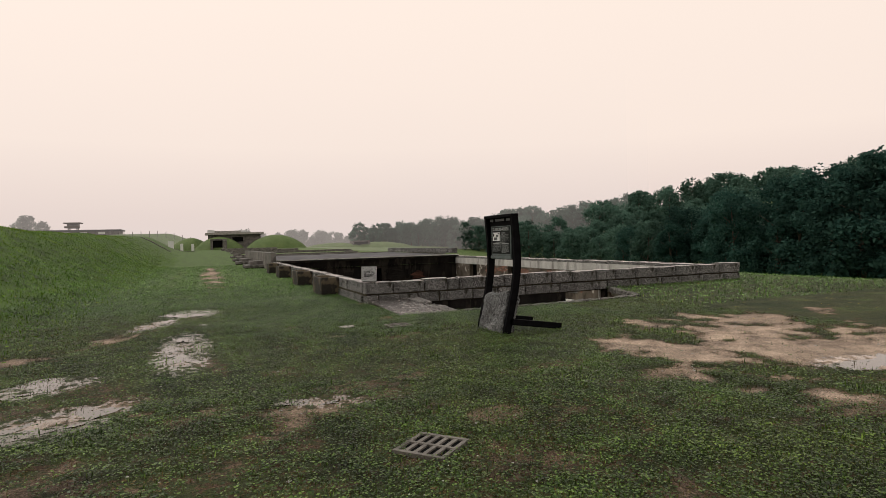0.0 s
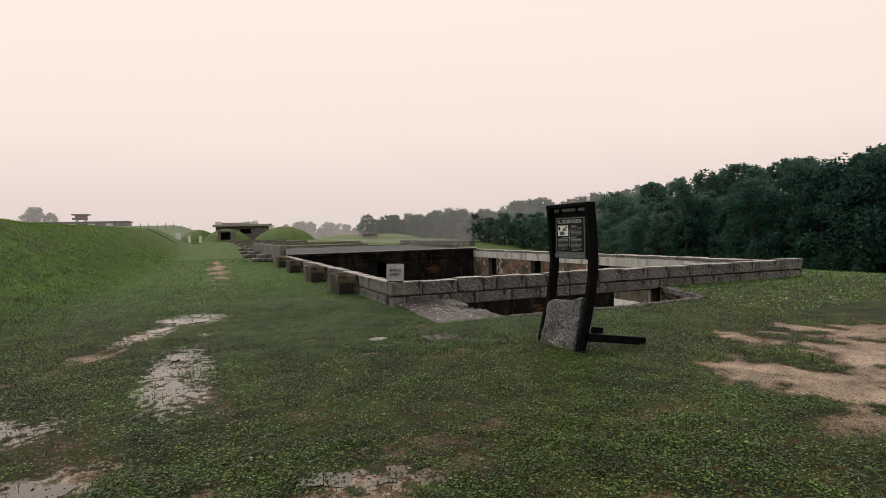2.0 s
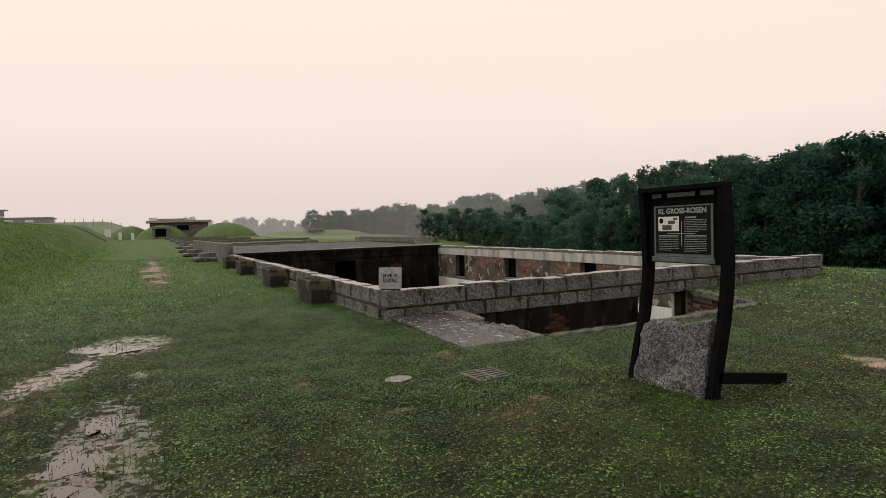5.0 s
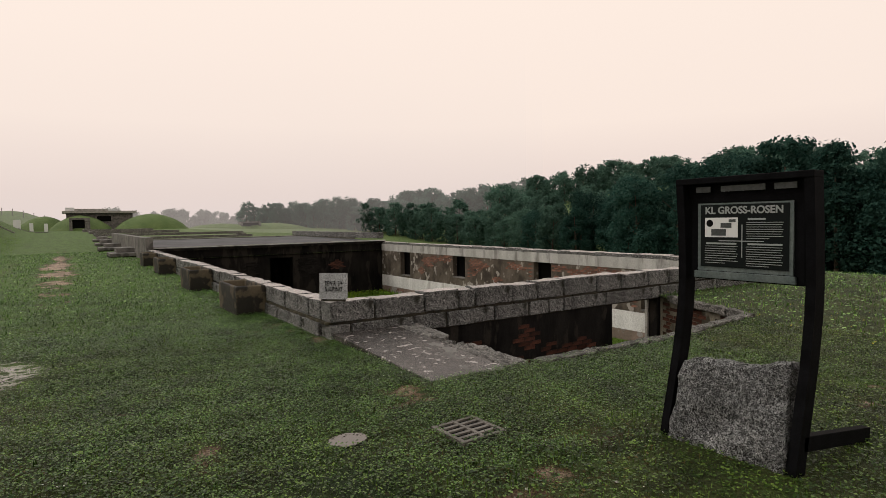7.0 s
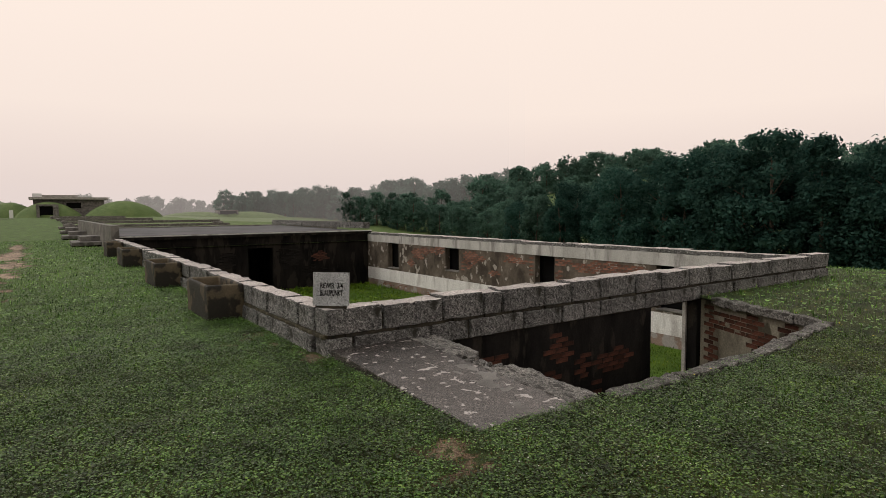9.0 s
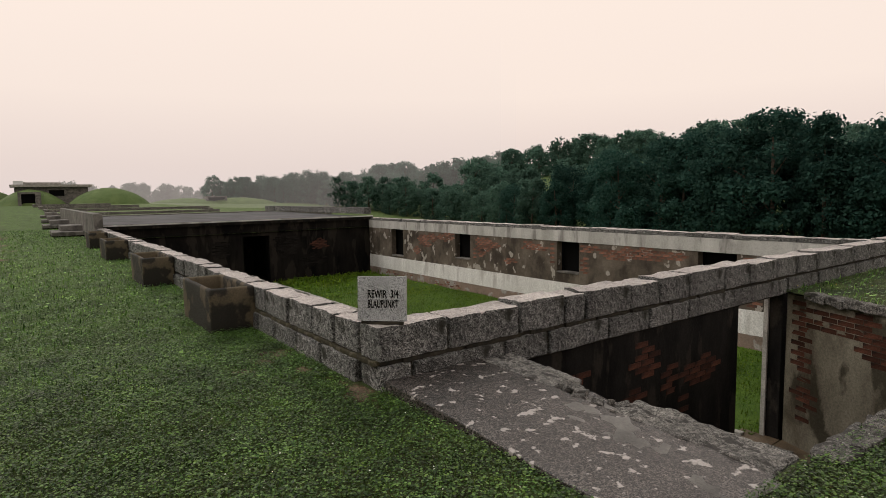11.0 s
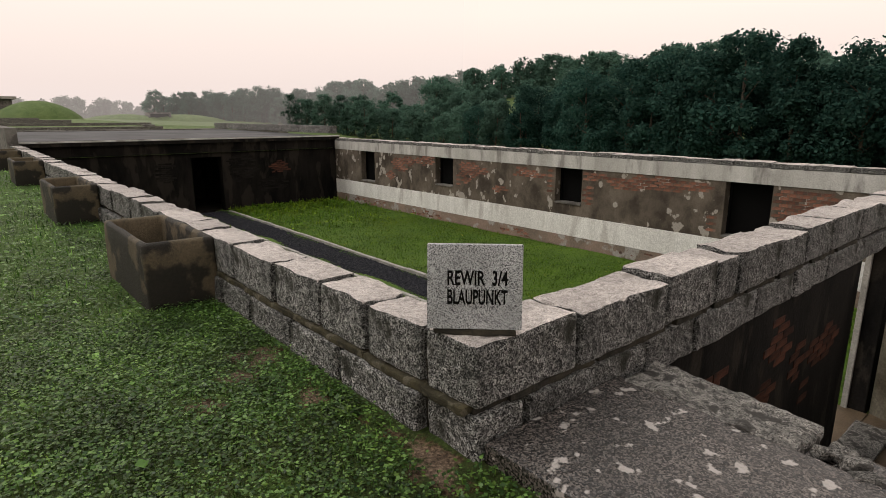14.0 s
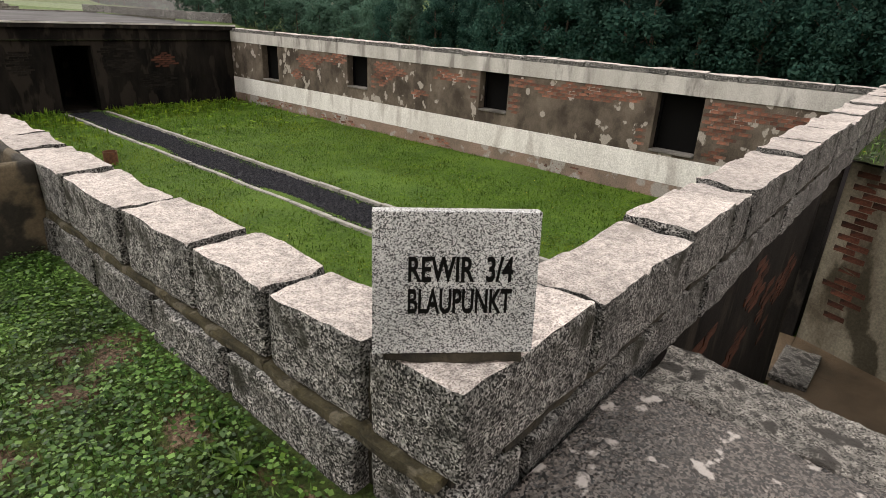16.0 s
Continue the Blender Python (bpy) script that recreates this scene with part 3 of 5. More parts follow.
ground.data.attributes.new("wet", "FLOAT", "POINT").data.foreach_set("value", WET.ravel())


def on_ground(values, x, y):
    """Values given at the ground's corners, read off in between."""
    i, j = np.clip(np.searchsorted(gx, x) - 1, 0, len(gx) - 2), np.clip(np.searchsorted(gy, y) - 1, 0, len(gy) - 2)
    fx, fy = (x - gx[i]) / (gx[i + 1] - gx[i]), (y - gy[j]) / (gy[j + 1] - gy[j])
    return (values[j, i] * (1 - fx) + values[j, i + 1] * fx) * (1 - fy) + (values[j + 1, i] * (1 - fx) + values[j + 1, i + 1] * fx) * fy


tagged(ground, "worn wet meadow with clover, mud and sandy tracks", "ground", kind="structure")

# ---------------------------------------------------------------- courtyard: floor and walls
floor_bm = bmesh.new()
bmesh.ops.create_grid(floor_bm, x_segments=60, y_segments=90, size=0.5, matrix=Matrix.LocRotScale(((X0 + X1) / 2, (10.5 + Y1 + 0.6) / 2, FLOOR), None, (X1 - X0 + 0.4, Y1 - 9.9, 1)))
for v in floor_bm.verts:
    if v.co.y > 14.2:
        v.co.z += 0.05 * noise.noise(v.co * 0.6) - 0.10 * smooth01(1 - abs(v.co.x - 9.95) / 0.6) + 0.02
    else:
        v.co.z -= 0.02
floor = tagged(part("floor", floor_bm, LAWN), "green mown lawn on the sunken courtyard floor", "floor", kind="structure")
pit_floor = tagged(part("floor_pit", boxes((4.0, 11.2, 10.6, 13.66, FLOOR - 0.1, FLOOR + 0.02), (9.43, 10.79, 13.66, 14.25, FLOOR - 0.1, FLOOR + 0.035)), SOIL), "wet brown floor of the light well", "floor", kind="structure")

DOOR_X0, DOOR_X1 = 9.42, 10.8
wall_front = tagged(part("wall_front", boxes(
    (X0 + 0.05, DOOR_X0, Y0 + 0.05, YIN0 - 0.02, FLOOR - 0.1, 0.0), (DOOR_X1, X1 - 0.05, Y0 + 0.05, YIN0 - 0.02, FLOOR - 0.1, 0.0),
    (DOOR_X0, DOOR_X1, Y0 + 0.05, YIN0 - 0.02, -0.06, 0.0)), DARKWALL), "near-black plastered basement wall under granite courses", "wall", kind="structure")
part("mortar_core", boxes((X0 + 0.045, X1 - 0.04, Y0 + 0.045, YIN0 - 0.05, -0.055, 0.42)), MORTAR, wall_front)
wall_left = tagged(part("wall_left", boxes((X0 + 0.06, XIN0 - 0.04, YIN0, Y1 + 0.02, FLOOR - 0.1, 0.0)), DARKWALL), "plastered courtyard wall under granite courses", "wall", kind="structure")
part("mortar_core", boxes((X0 + 0.045, XIN0 - 0.12, Y0 + 0.2, Y1 - 1.0, -0.1, 0.44)), MORTAR, wall_left)

WINDOWS = [(16.92, 17.95, -1.36), (22.0, 22.96, -1.10), (27.6, 28.6, -1.08), (32.65, 33.7, -1.35)]
WTOP = -0.04
spans, y = [], YIN0
for a, b, sill in WINDOWS:
    spans += [(XIN1, X1 - 0.02, y, a, -1.42, WTOP), (XIN1, X1 - 0.02, a, b, -1.42, sill)]
    y = b
spans.append((XIN1, X1 - 0.02, y, Y1 + 0.3, -1.42, WTOP))
wall_right = tagged(part("wall_right", boxes(*spans), PLASTER), "peeling plaster wall over red brick with small windows", "wall", kind="structure")
part("white_band", boxes((XIN1 - 0.012, X1 - 0.02, YIN0, Y1 + 0.3, -2.04, -1.42)), WHITEWASH, wall_right, "stained whitewashed band")
part("base_course", boxes((XIN1 - 0.004, X1 - 0.02, YIN0, Y1 + 0.3, FLOOR - 0.15, -2.04)), LOWPLASTER, wall_right, "peeling pinkish base plaster")
part("concrete_beam", boxes((XIN1 - 0.02, X1 - 0.01, YIN0, Y1 + 0.3, WTOP, 0.33)), BEAM, wall_right, "pale concrete ring beam")
for i, (a, b, sill) in enumerate(WINDOWS):
    win = tagged(part("window_%d" % (i + 1), boxes((X1 - 0.14, X1 - 0.06, a - 0.02, b + 0.02, sill - 0.02, WTOP + 0.02)), BLACK), "window opening closed by a flat black panel in the plaster wall", "window", kind="structure")
    part("window_sill", boxes((XIN1 - 0.03, X1 - 0.15, a + 0.01, b - 0.01, sill, sill + 0.05), bevel=0.01), CONCRETE, win, "cracked concrete sill")
    f = 0.06
    part("window_frame", boxes((X1 - 0.20, X1 - 0.15, a, a + f, sill + 0.05, WTOP), (X1 - 0.20, X1 - 0.15, b - f, b, sill + 0.05, WTOP),
         (X1 - 0.20, X1 - 0.15, a + f, b - f, WTOP - f, WTOP)), METAL, win)

BD0, BD1, BDT = 9.3, 10.5, -0.18
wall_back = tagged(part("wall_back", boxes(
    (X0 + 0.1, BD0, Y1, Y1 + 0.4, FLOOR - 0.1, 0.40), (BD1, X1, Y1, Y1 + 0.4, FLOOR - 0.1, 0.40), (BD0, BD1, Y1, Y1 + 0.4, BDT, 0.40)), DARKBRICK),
    "near-black brick end wall with a black doorway", "wall", kind="structure")
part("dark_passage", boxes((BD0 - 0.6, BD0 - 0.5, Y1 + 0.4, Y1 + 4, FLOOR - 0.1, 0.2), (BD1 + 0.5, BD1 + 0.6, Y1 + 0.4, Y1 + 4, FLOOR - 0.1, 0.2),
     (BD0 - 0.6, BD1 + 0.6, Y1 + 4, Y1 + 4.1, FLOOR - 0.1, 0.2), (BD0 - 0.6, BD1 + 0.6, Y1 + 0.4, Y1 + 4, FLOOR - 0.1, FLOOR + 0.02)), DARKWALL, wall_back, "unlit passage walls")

# pit walls: retaining walls round the light well
def upright(name, a, b, thick, z0, z1, material, label):
    d = Vector((b[0] - a[0], b[1] - a[1], 0))
    bm = boxes((0, d.length, -thick, 0, z0, z1))
    bm.transform(Matrix.Translation((a[0], a[1], 0)) @ Matrix.Rotation(math.atan2(d.y, d.x), 4, "Z"))
    return tagged(part(name, bm, material), label, "wall", kind="structure")


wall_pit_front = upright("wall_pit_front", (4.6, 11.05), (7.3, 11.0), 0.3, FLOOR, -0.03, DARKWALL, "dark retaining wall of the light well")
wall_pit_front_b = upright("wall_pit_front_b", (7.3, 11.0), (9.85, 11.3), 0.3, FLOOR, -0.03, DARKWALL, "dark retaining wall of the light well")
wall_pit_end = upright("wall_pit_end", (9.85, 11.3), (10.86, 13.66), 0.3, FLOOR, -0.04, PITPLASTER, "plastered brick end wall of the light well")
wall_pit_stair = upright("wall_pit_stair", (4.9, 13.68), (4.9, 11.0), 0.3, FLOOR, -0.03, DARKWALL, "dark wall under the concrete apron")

# ---------------------------------------------------------------- roof of the far wing
ROOF_Z = 0.42
roof = empty("flat_roof", pose(0, Y1, ROOF_Z), "flat tarred concrete roof of the sunken wing with low stone parapets", "roof", kind="structure")
bm = boxes((3.78, 15.55, -0.10, 13.0, -0.02, 0.12))
for v in bm.verts:
    v.co.z += 0.006 * max(0, v.co.y)
part("roof_slab", bm, ROOFING, roof)
part("edge_strip", boxes((3.78, 15.95, -0.18, -0.10, 0.10, 0.155), bevel=0.008), BEAM, roof, "pale wet concrete roof edge")
part("fascia", boxes((3.78, 15.95, -0.15, -0.10, -0.03, 0.10)), DARKWALL, roof, "dark fascia")
bm = boxes((3.8, 15.5, 0.42, 0.50, 0.10, 0.15))
part("felt_seam", bm, CONCRETE, roof)
part("rear_kerb", boxes((3.8, 15.5, 12.9, 13.3, 0.0, 0.26), bevel=0.02), CONCRETE, roof, "wet pale concrete kerb")
part("side_parapet", boxes((-0.06 + 3.55, 3.80, -0.9, 23.0, -0.45, 0.64), bevel=0.02), CONCRETE, roof, "brownish concrete side parapet")


# ---------------------------------------------------------------- granite courses
def course(wall, along, joints, z0, z1, depth, seed, top=False, fine=4.5):
    """One course of hewn blocks between the joints; a top course has stepped, pale upper faces. along: x along the
    wall, y inwards.
    """
    rnd = random.Random(seed)
    for s0, s1 in zip(joints, joints[1:]):
        w = s1 - s0
        near = s0 < fine
        up = z1 + (rnd.uniform(-0.02, 0.012) if top else 0.0)
        cuts = (max(3, int(w / (0.045 if near else 0.13))), 8 if near else 4, 8 if near else 3)
        bm = rough_block((w - 0.036, depth, up - z0 - 0.044), cuts, 0.011 if near else 0.014, 5.0, seed * 31 + s0 * 3, 0.018)
        h2 = (up - z0) / 2
        for v in bm.verts:
            if top and v.co.z > h2 * 0.8:
                step = noise.noise(Vector((v.co.x * 3.1 + s0 * 5, v.co.y * 9, seed)))
                lift = h2 - 0.016 if v.co.z < h2 * 0.93 else h2
                v.co.z = lift + 0.25 * (v.co.z - lift) + 0.012 * round(step * 2.5) / 2.5 + 0.004 * noise.noise(v.co * 17)
                v.co.y += 0.03 * step * (1 if v.co.y > 0 else 0.25)
        bm.normal_update()
        # faces turned upwards take the paler granite
        for f in bm.faces:
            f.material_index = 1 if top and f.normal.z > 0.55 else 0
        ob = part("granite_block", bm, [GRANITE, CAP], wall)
        ob.matrix_basis = along @ pose((s0 + s1) / 2, depth / 2 + rnd.uniform(-0.008, 0.01), (z0 + up) / 2, rnd.uniform(-0.7, 0.7), rnd.uniform(-0.6, 0.6), rnd.uniform(-0.5, 0.5))


def random_joints(start, end, seed):
    rnd, j = random.Random(seed), [start]
    while j[-1] < end - 0.95:
        j.append(j[-1] + rnd.choice((0.46, 0.58, 0.7, 0.86)))
    return j + [end]


def parapets():
    front = pose(X0, Y0, 0)
    top = [3.57, 4.28, 5.12, 5.77, 6.09, 6.86, 7.44, 8.09, 8.94, 9.63, 10.47, 11.16, 11.9, 12.65, 13.48, 14.31, 15.33, 16.25]
    low = [3.57, 3.9, 4.94, 5.53, 6.48, 7.24, 7.71, 8.08, 9.2, 10.86, 12.0, 12.9, 13.7, 14.6, 15.5, 16.25]
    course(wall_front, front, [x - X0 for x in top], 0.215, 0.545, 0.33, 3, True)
    course(wall_front, front, [x - X0 for x in low], -0.06, 0.215, 0.33, 4)
    left = Matrix.Translation((X0, 0, 0)) @ Matrix(((0, 1, 0, 0), (1, 0, 0, 0), (0, 0, 1, 0), (0, 0, 0, 1)))
    shift = left @ Matrix.Translation((13.99, 0, 0))
    top = [13.99, 14.47, 14.96, 15.56, 16.26] + random_joints(16.95, 34.95, 6)
    low = [13.99, 14.71, 15.3, 15.95] + random_joints(16.48, 34.95, 7)
    course(wall_left, shift, [y - 13.99 for y in top], 0.215, 0.535, 0.27, 8, True, 3.5)
    course(wall_left, Matrix.Translation((-0.03, 0, 0)) @ shift, [y - 13.99 for y in low], -0.12, 0.215, 0.30, 9, False, 3.5)


def mortar_beds():
    """Mossy mortar squeezed out between the two courses beside the corner."""
    rnd, y = random.Random(15), Y0 + 0.06
    while y < 19.5:
        w = rnd.uniform(0.35, 0.8)
        bed = rough_block((0.08, w, 0.040), (3, int(w / 0.035), 3), 0.014, 9, y * 3, 0.012)
        part("mortar_bed", bed, MOSSY, wall_left, "mossy crumbling mortar").matrix_basis = pose(X0 + 0.028, y + w / 2, 0.212)
        y += w + rnd.uniform(0.0, 0.06)
    x = X0 + 0.25
    while x < 9.0:
        w = rnd.uniform(0.3, 0.7)
        bed = rough_block((w, 0.07, 0.042), (int(w / 0.035), 3, 3), 0.012, 9, x * 5, 0.01)
        part("mortar_bed", bed, MORTAR, wall_front).matrix_basis = pose(x + w / 2, Y0 + 0.05, 0.213)
        x += w + rnd.uniform(0.0, 0.25)


def coping():
    rnd = random.Random(5)
    y = YIN0
    while y < Y1 + 0.2:
        w = rnd.uniform(0.35, 0.9)
        bm = rough_block((0.46, w - 0.02, 0.12), (4, 5, 2), 0.016, 5, y, 0.015)
        # upward faces of the coping are paler as well
        for f in bm.faces:
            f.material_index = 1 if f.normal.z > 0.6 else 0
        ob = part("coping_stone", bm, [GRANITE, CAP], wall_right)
        ob.matrix_basis = pose((XIN1 + X1) / 2 + rnd.uniform(-0.02, 0.02), y + w / 2, 0.385 + rnd.uniform(-0.01, 0.015), 0, rnd.uniform(-2, 2), rnd.uniform(-3, 3))
        y += w
    for s in range(15):
        bm = rough_block((0.4, 0.98, 0.34), (4, 6, 4), 0.014, 5, s + 50, 0.02)
        ob = part("parapet_stone", bm, GRANITE, roof)
        ob.matrix_basis = pose(15.75, 0.55 + s * 1.0, 0.40, 0, rnd.uniform(-1, 1), rnd.uniform(-1, 1))


# ---------------------------------------------------------------- concrete apron beside the light well
def concrete_apron():
    a = empty("concrete_apron", pose(3.62, 11.1, -0.012), "cracked dark concrete apron slab with lichen beside the wall", "slab")
    bm = boxes((0, 1.0, 0, 2.53, -0.25, 0.02), bevel=0.012)
    bmesh.ops.subdivide_edges(bm, edges=bm.edges[:], cuts=7, use_grid_fill=True)
    for v in bm.verts:
        v.co += noise.noise_vector(v.co * 2.2) * 0.012 + noise.noise_vector(v.co * 9) * 0.004
        if v.co.z > 0:
            v.co.z += 0.085 * v.co.y / 2.53
    part("slab", bm, APRON, a)
    for y0, y1, s in ((0.02, 1.13, 1), (1.66, 2.5, 2)):
        k = rough_block((0.38, y1 - y0, 0.34), (14, 30, 5), 0.026, 7, s, 0.03)
        part("kerb_strip", k, KERB, a, "broken pale kerb strip").matrix_basis = pose(1.16, (y0 + y1) / 2, -0.150 + 0.085 * (y0 + y1) / 2 / 2.53, 1.9, 2.5)
    k = rough_block((0.32, 0.62, 0.3), (6, 12, 4), 0.035, 6, 9, 0.02)
    part("broken_edge", k, APRON, a).matrix_basis = pose(1.1, 1.4, -0.14)
    strip = rough_block((0.42, 1.42, 0.24), (8, 26, 4), 0.010, 5, 12, 0.012)
    part("smooth_strip", strip, CONCRETE, a, "smooth grey concrete strip with a chipped edge").matrix_basis = pose(0.80, 0.66, -0.081, 1.9, 0, -7)
    rnd = random.Random(44)
    for k in range(9):
        chip = rough_block((rnd.uniform(0.05, 0.11), rnd.uniform(0.05, 0.12), 0.06), (3, 3, 2), 0.016, 9, k + 60, 0.012)
        part("rubble_chip", chip, KERB, a).matrix_basis = pose(1.02 + rnd.uniform(0, 0.16), 1.12 + 0.06 * k, 0.045 + rnd.uniform(-0.02, 0.01), rnd.uniform(-20, 20), rnd.uniform(-20, 20), rnd.uniform(0, 360))


# ---------------------------------------------------------------- stone troughs
def trough(y, length, width, height, seed):
    t = empty("stone_trough", pose(3.04 + width / 2, y + length / 2, 0), "empty weathered sandstone trough standing against the wall", "trough", "troughs along the wall")
    w, h, b = width / 2, length / 2, 0.085
    bm = bmesh.new()
    bmesh.ops.create_cube(bm, size=1.0, matrix=Matrix.LocRotScale((0, 0, height / 2 - 0.03), None, (width, length, height + 0.06)))
    top = [f for f in bm.faces if f.normal.z > 0.9]
    bmesh.ops.inset_individual(bm, faces=top, thickness=b)
    low = bmesh.ops.extrude_face_region(bm, geom=top)
    bmesh.ops.translate(bm, vec=(0, 0, -height * 0.62), verts=[g for g in low["geom"] if isinstance(g, bmesh.types.BMVert)])
    bmesh.ops.delete(bm, geom=top, context="FACES_ONLY")
    bmesh.ops.bevel(bm, geom=[e for e in bm.edges if e.is_manifold], offset=0.028, segments=3, affect="EDGES", profile=0.5)
    bmesh.ops.subdivide_edges(bm, edges=[e for e in bm.edges if e.calc_length() > 0.2], cuts=4, use_grid_fill=True)
    for v in bm.verts:
        v.co += noise.noise_vector(v.co * 3 + Vector((seed * 5, 0, 0))) * 0.009
    for f in bm.faces:
        f.smooth = True
    part("basin", bm, TROUGH, t)
    silt = rough_block((width - 2 * b - 0.01, length - 2 * b - 0.01, 0.08), (5, 10, 2), 0.012, 6, seed, 0.01)
    part("silt", silt, SOIL, t, "dark wet silt in the basin").matrix_basis = pose(0, 0, height * 0.38 + 0.03)
    return t


TROUGH = mat("trough_sandstone", (0.050, 0.039, 0.024), (0.108, 0.084, 0.051), 2.0, 60, 0.75, 0.7, c=(0.011, 0.0095, 0.007), stain=0.92, edge=(0.465, 0.49), blot_scale=1.5)


# ---------------------------------------------------------------- granite name plate
def text_mesh(body, size, material, name, parent, m, extrude=0.002, width=None, bold=0.0):
    cu = bpy.data.curves.new(name, "FONT")
    cu.body, cu.size, cu.extrude, cu.align_x, cu.align_y = body, size, extrude, "CENTER", "CENTER"
    cu.offset = bold
    tmp = bpy.data.objects.new("tmp", cu)
    scene.collection.objects.link(tmp)
    me = bpy.data.meshes.new_from_object(tmp.evaluated_get(bpy.context.evaluated_depsgraph_get()))
    bpy.data.objects.remove(tmp)
    if width:
        xs = [v.co.x for v in me.vertices]
        k = width / (max(xs) - min(xs))
        mid = (max(xs) + min(xs)) / 2
        for v in me.vertices:
            v.co.x = (v.co.x - mid) * k
    me.materials.clear()
    me.materials.append(material)
    ob = new(name, me)
    ob.parent, ob.matrix_basis = parent, m
    return ob


INK = plain("black_lettering", (0.004, 0.004, 0.004), 0.8, 0.0, 0.08)


def name_plate():
    p0, p1 = Vector((3.54, 13.93, 0)), Vector((3.85, 13.635, 0))
    mid, d = (p0 + p1) / 2, p1 - p0
    lean = pose(mid.x, mid.y, 0.545, 0, 0, math.degrees(math.atan2(d.y, d.x))) @ pose(0, 0, 0, -6)
    th = empty("granite_name_plate", lean, "polished speckled granite plate with black lettering leaning on the corner", "sign")
    w, h = 0.408, 0.368
    bm = boxes((-w / 2, w / 2, -0.02, 0.02, 0, h), bevel=0.003)
    part("plate", bm, PLATE, th)
    part("mortar_bed", rough_block((0.36, 0.07, 0.03), (10, 4, 2), 0.010, 7, 3, 0.008), MORTAR, th, "dark mortar bed").matrix_basis = pose(0, 0.02, -0.012)
    text_mesh("REWIR  3/4", 0.088, INK, "lettering", th, pose(0.012, -0.0215, h * 0.60, 90), 0.001, 0.258, 0.0021)
    text_mesh("BLAUPUNKT", 0.088, INK, "lettering", th, pose(0.012, -0.0215, h * 0.375, 90), 0.001, 0.258, 0.0021)
    return th


parapets()
mortar_beds()
coping()
concrete_apron()
for ty, tl, th_, sd in ((16.62, 1.35, 0.52, 1), (21.2, 1.4, 0.52, 2), (26.9, 1.4, 0.52, 3), (31.5, 1.4, 0.52, 4)):
    trough(ty, tl, 0.53, th_, sd)
name_plate()


# ---------------------------------------------------------------- bricks laid bare where the plaster has fallen
BRICK_MESH = {}


def brick_mesh(material, k):
    key = (material.name, k)
    if key not in BRICK_MESH:
        bm = boxes((-0.124, 0.124, -0.008, 0.012, -0.034, 0.034))
        for v in bm.verts:
            v.co += noise.noise_vector(v.co * 20 + Vector((k * 9, k, 0))) * 0.006
        BRICK_MESH[key] = bpy.data.meshes.new("brick")
        bm.normal_update()
        bm.to_mesh(BRICK_MESH[key])
        bm.free()
        BRICK_MESH[key].materials.append(material)
    return BRICK_MESH[key]


def bare_bricks(wall, m, patches, material, seed, holes=()):
    """Bricks in running bond inside ragged patches (u, v, half width, half height) of a wall whose face is m's xz plane, y inwards."""
    rnd = random.Random(seed)
    for u, v, a, b in patches:
        for r in range(int((v - b) / 0.077), int((v + b) / 0.077) + 1):
            z = r * 0.077
            for c in range(int((u - a) / 0.26), int((u + a) / 0.26) + 2):
                x = c * 0.26 + (0.13 if r % 2 else 0)
                d = math.hypot((x - u) / a, (z - v) / b) + 0.35 * noise.noise(Vector((x * 2.3, z * 4, seed)))
                if d < 0.82 and not any(h0 - 0.13 < x < h1 + 0.13 and z > low - 0.04 for h0, h1, low in holes):
                    ob = new("brick", brick_mesh(material, rnd.randrange(4)))
                    ob.parent = wall
                    ob.matrix_basis = m @ pose(x, rnd.uniform(0.001, 0.007), z, rnd.uniform(-1, 1), 0, rnd.uniform(-1, 1))


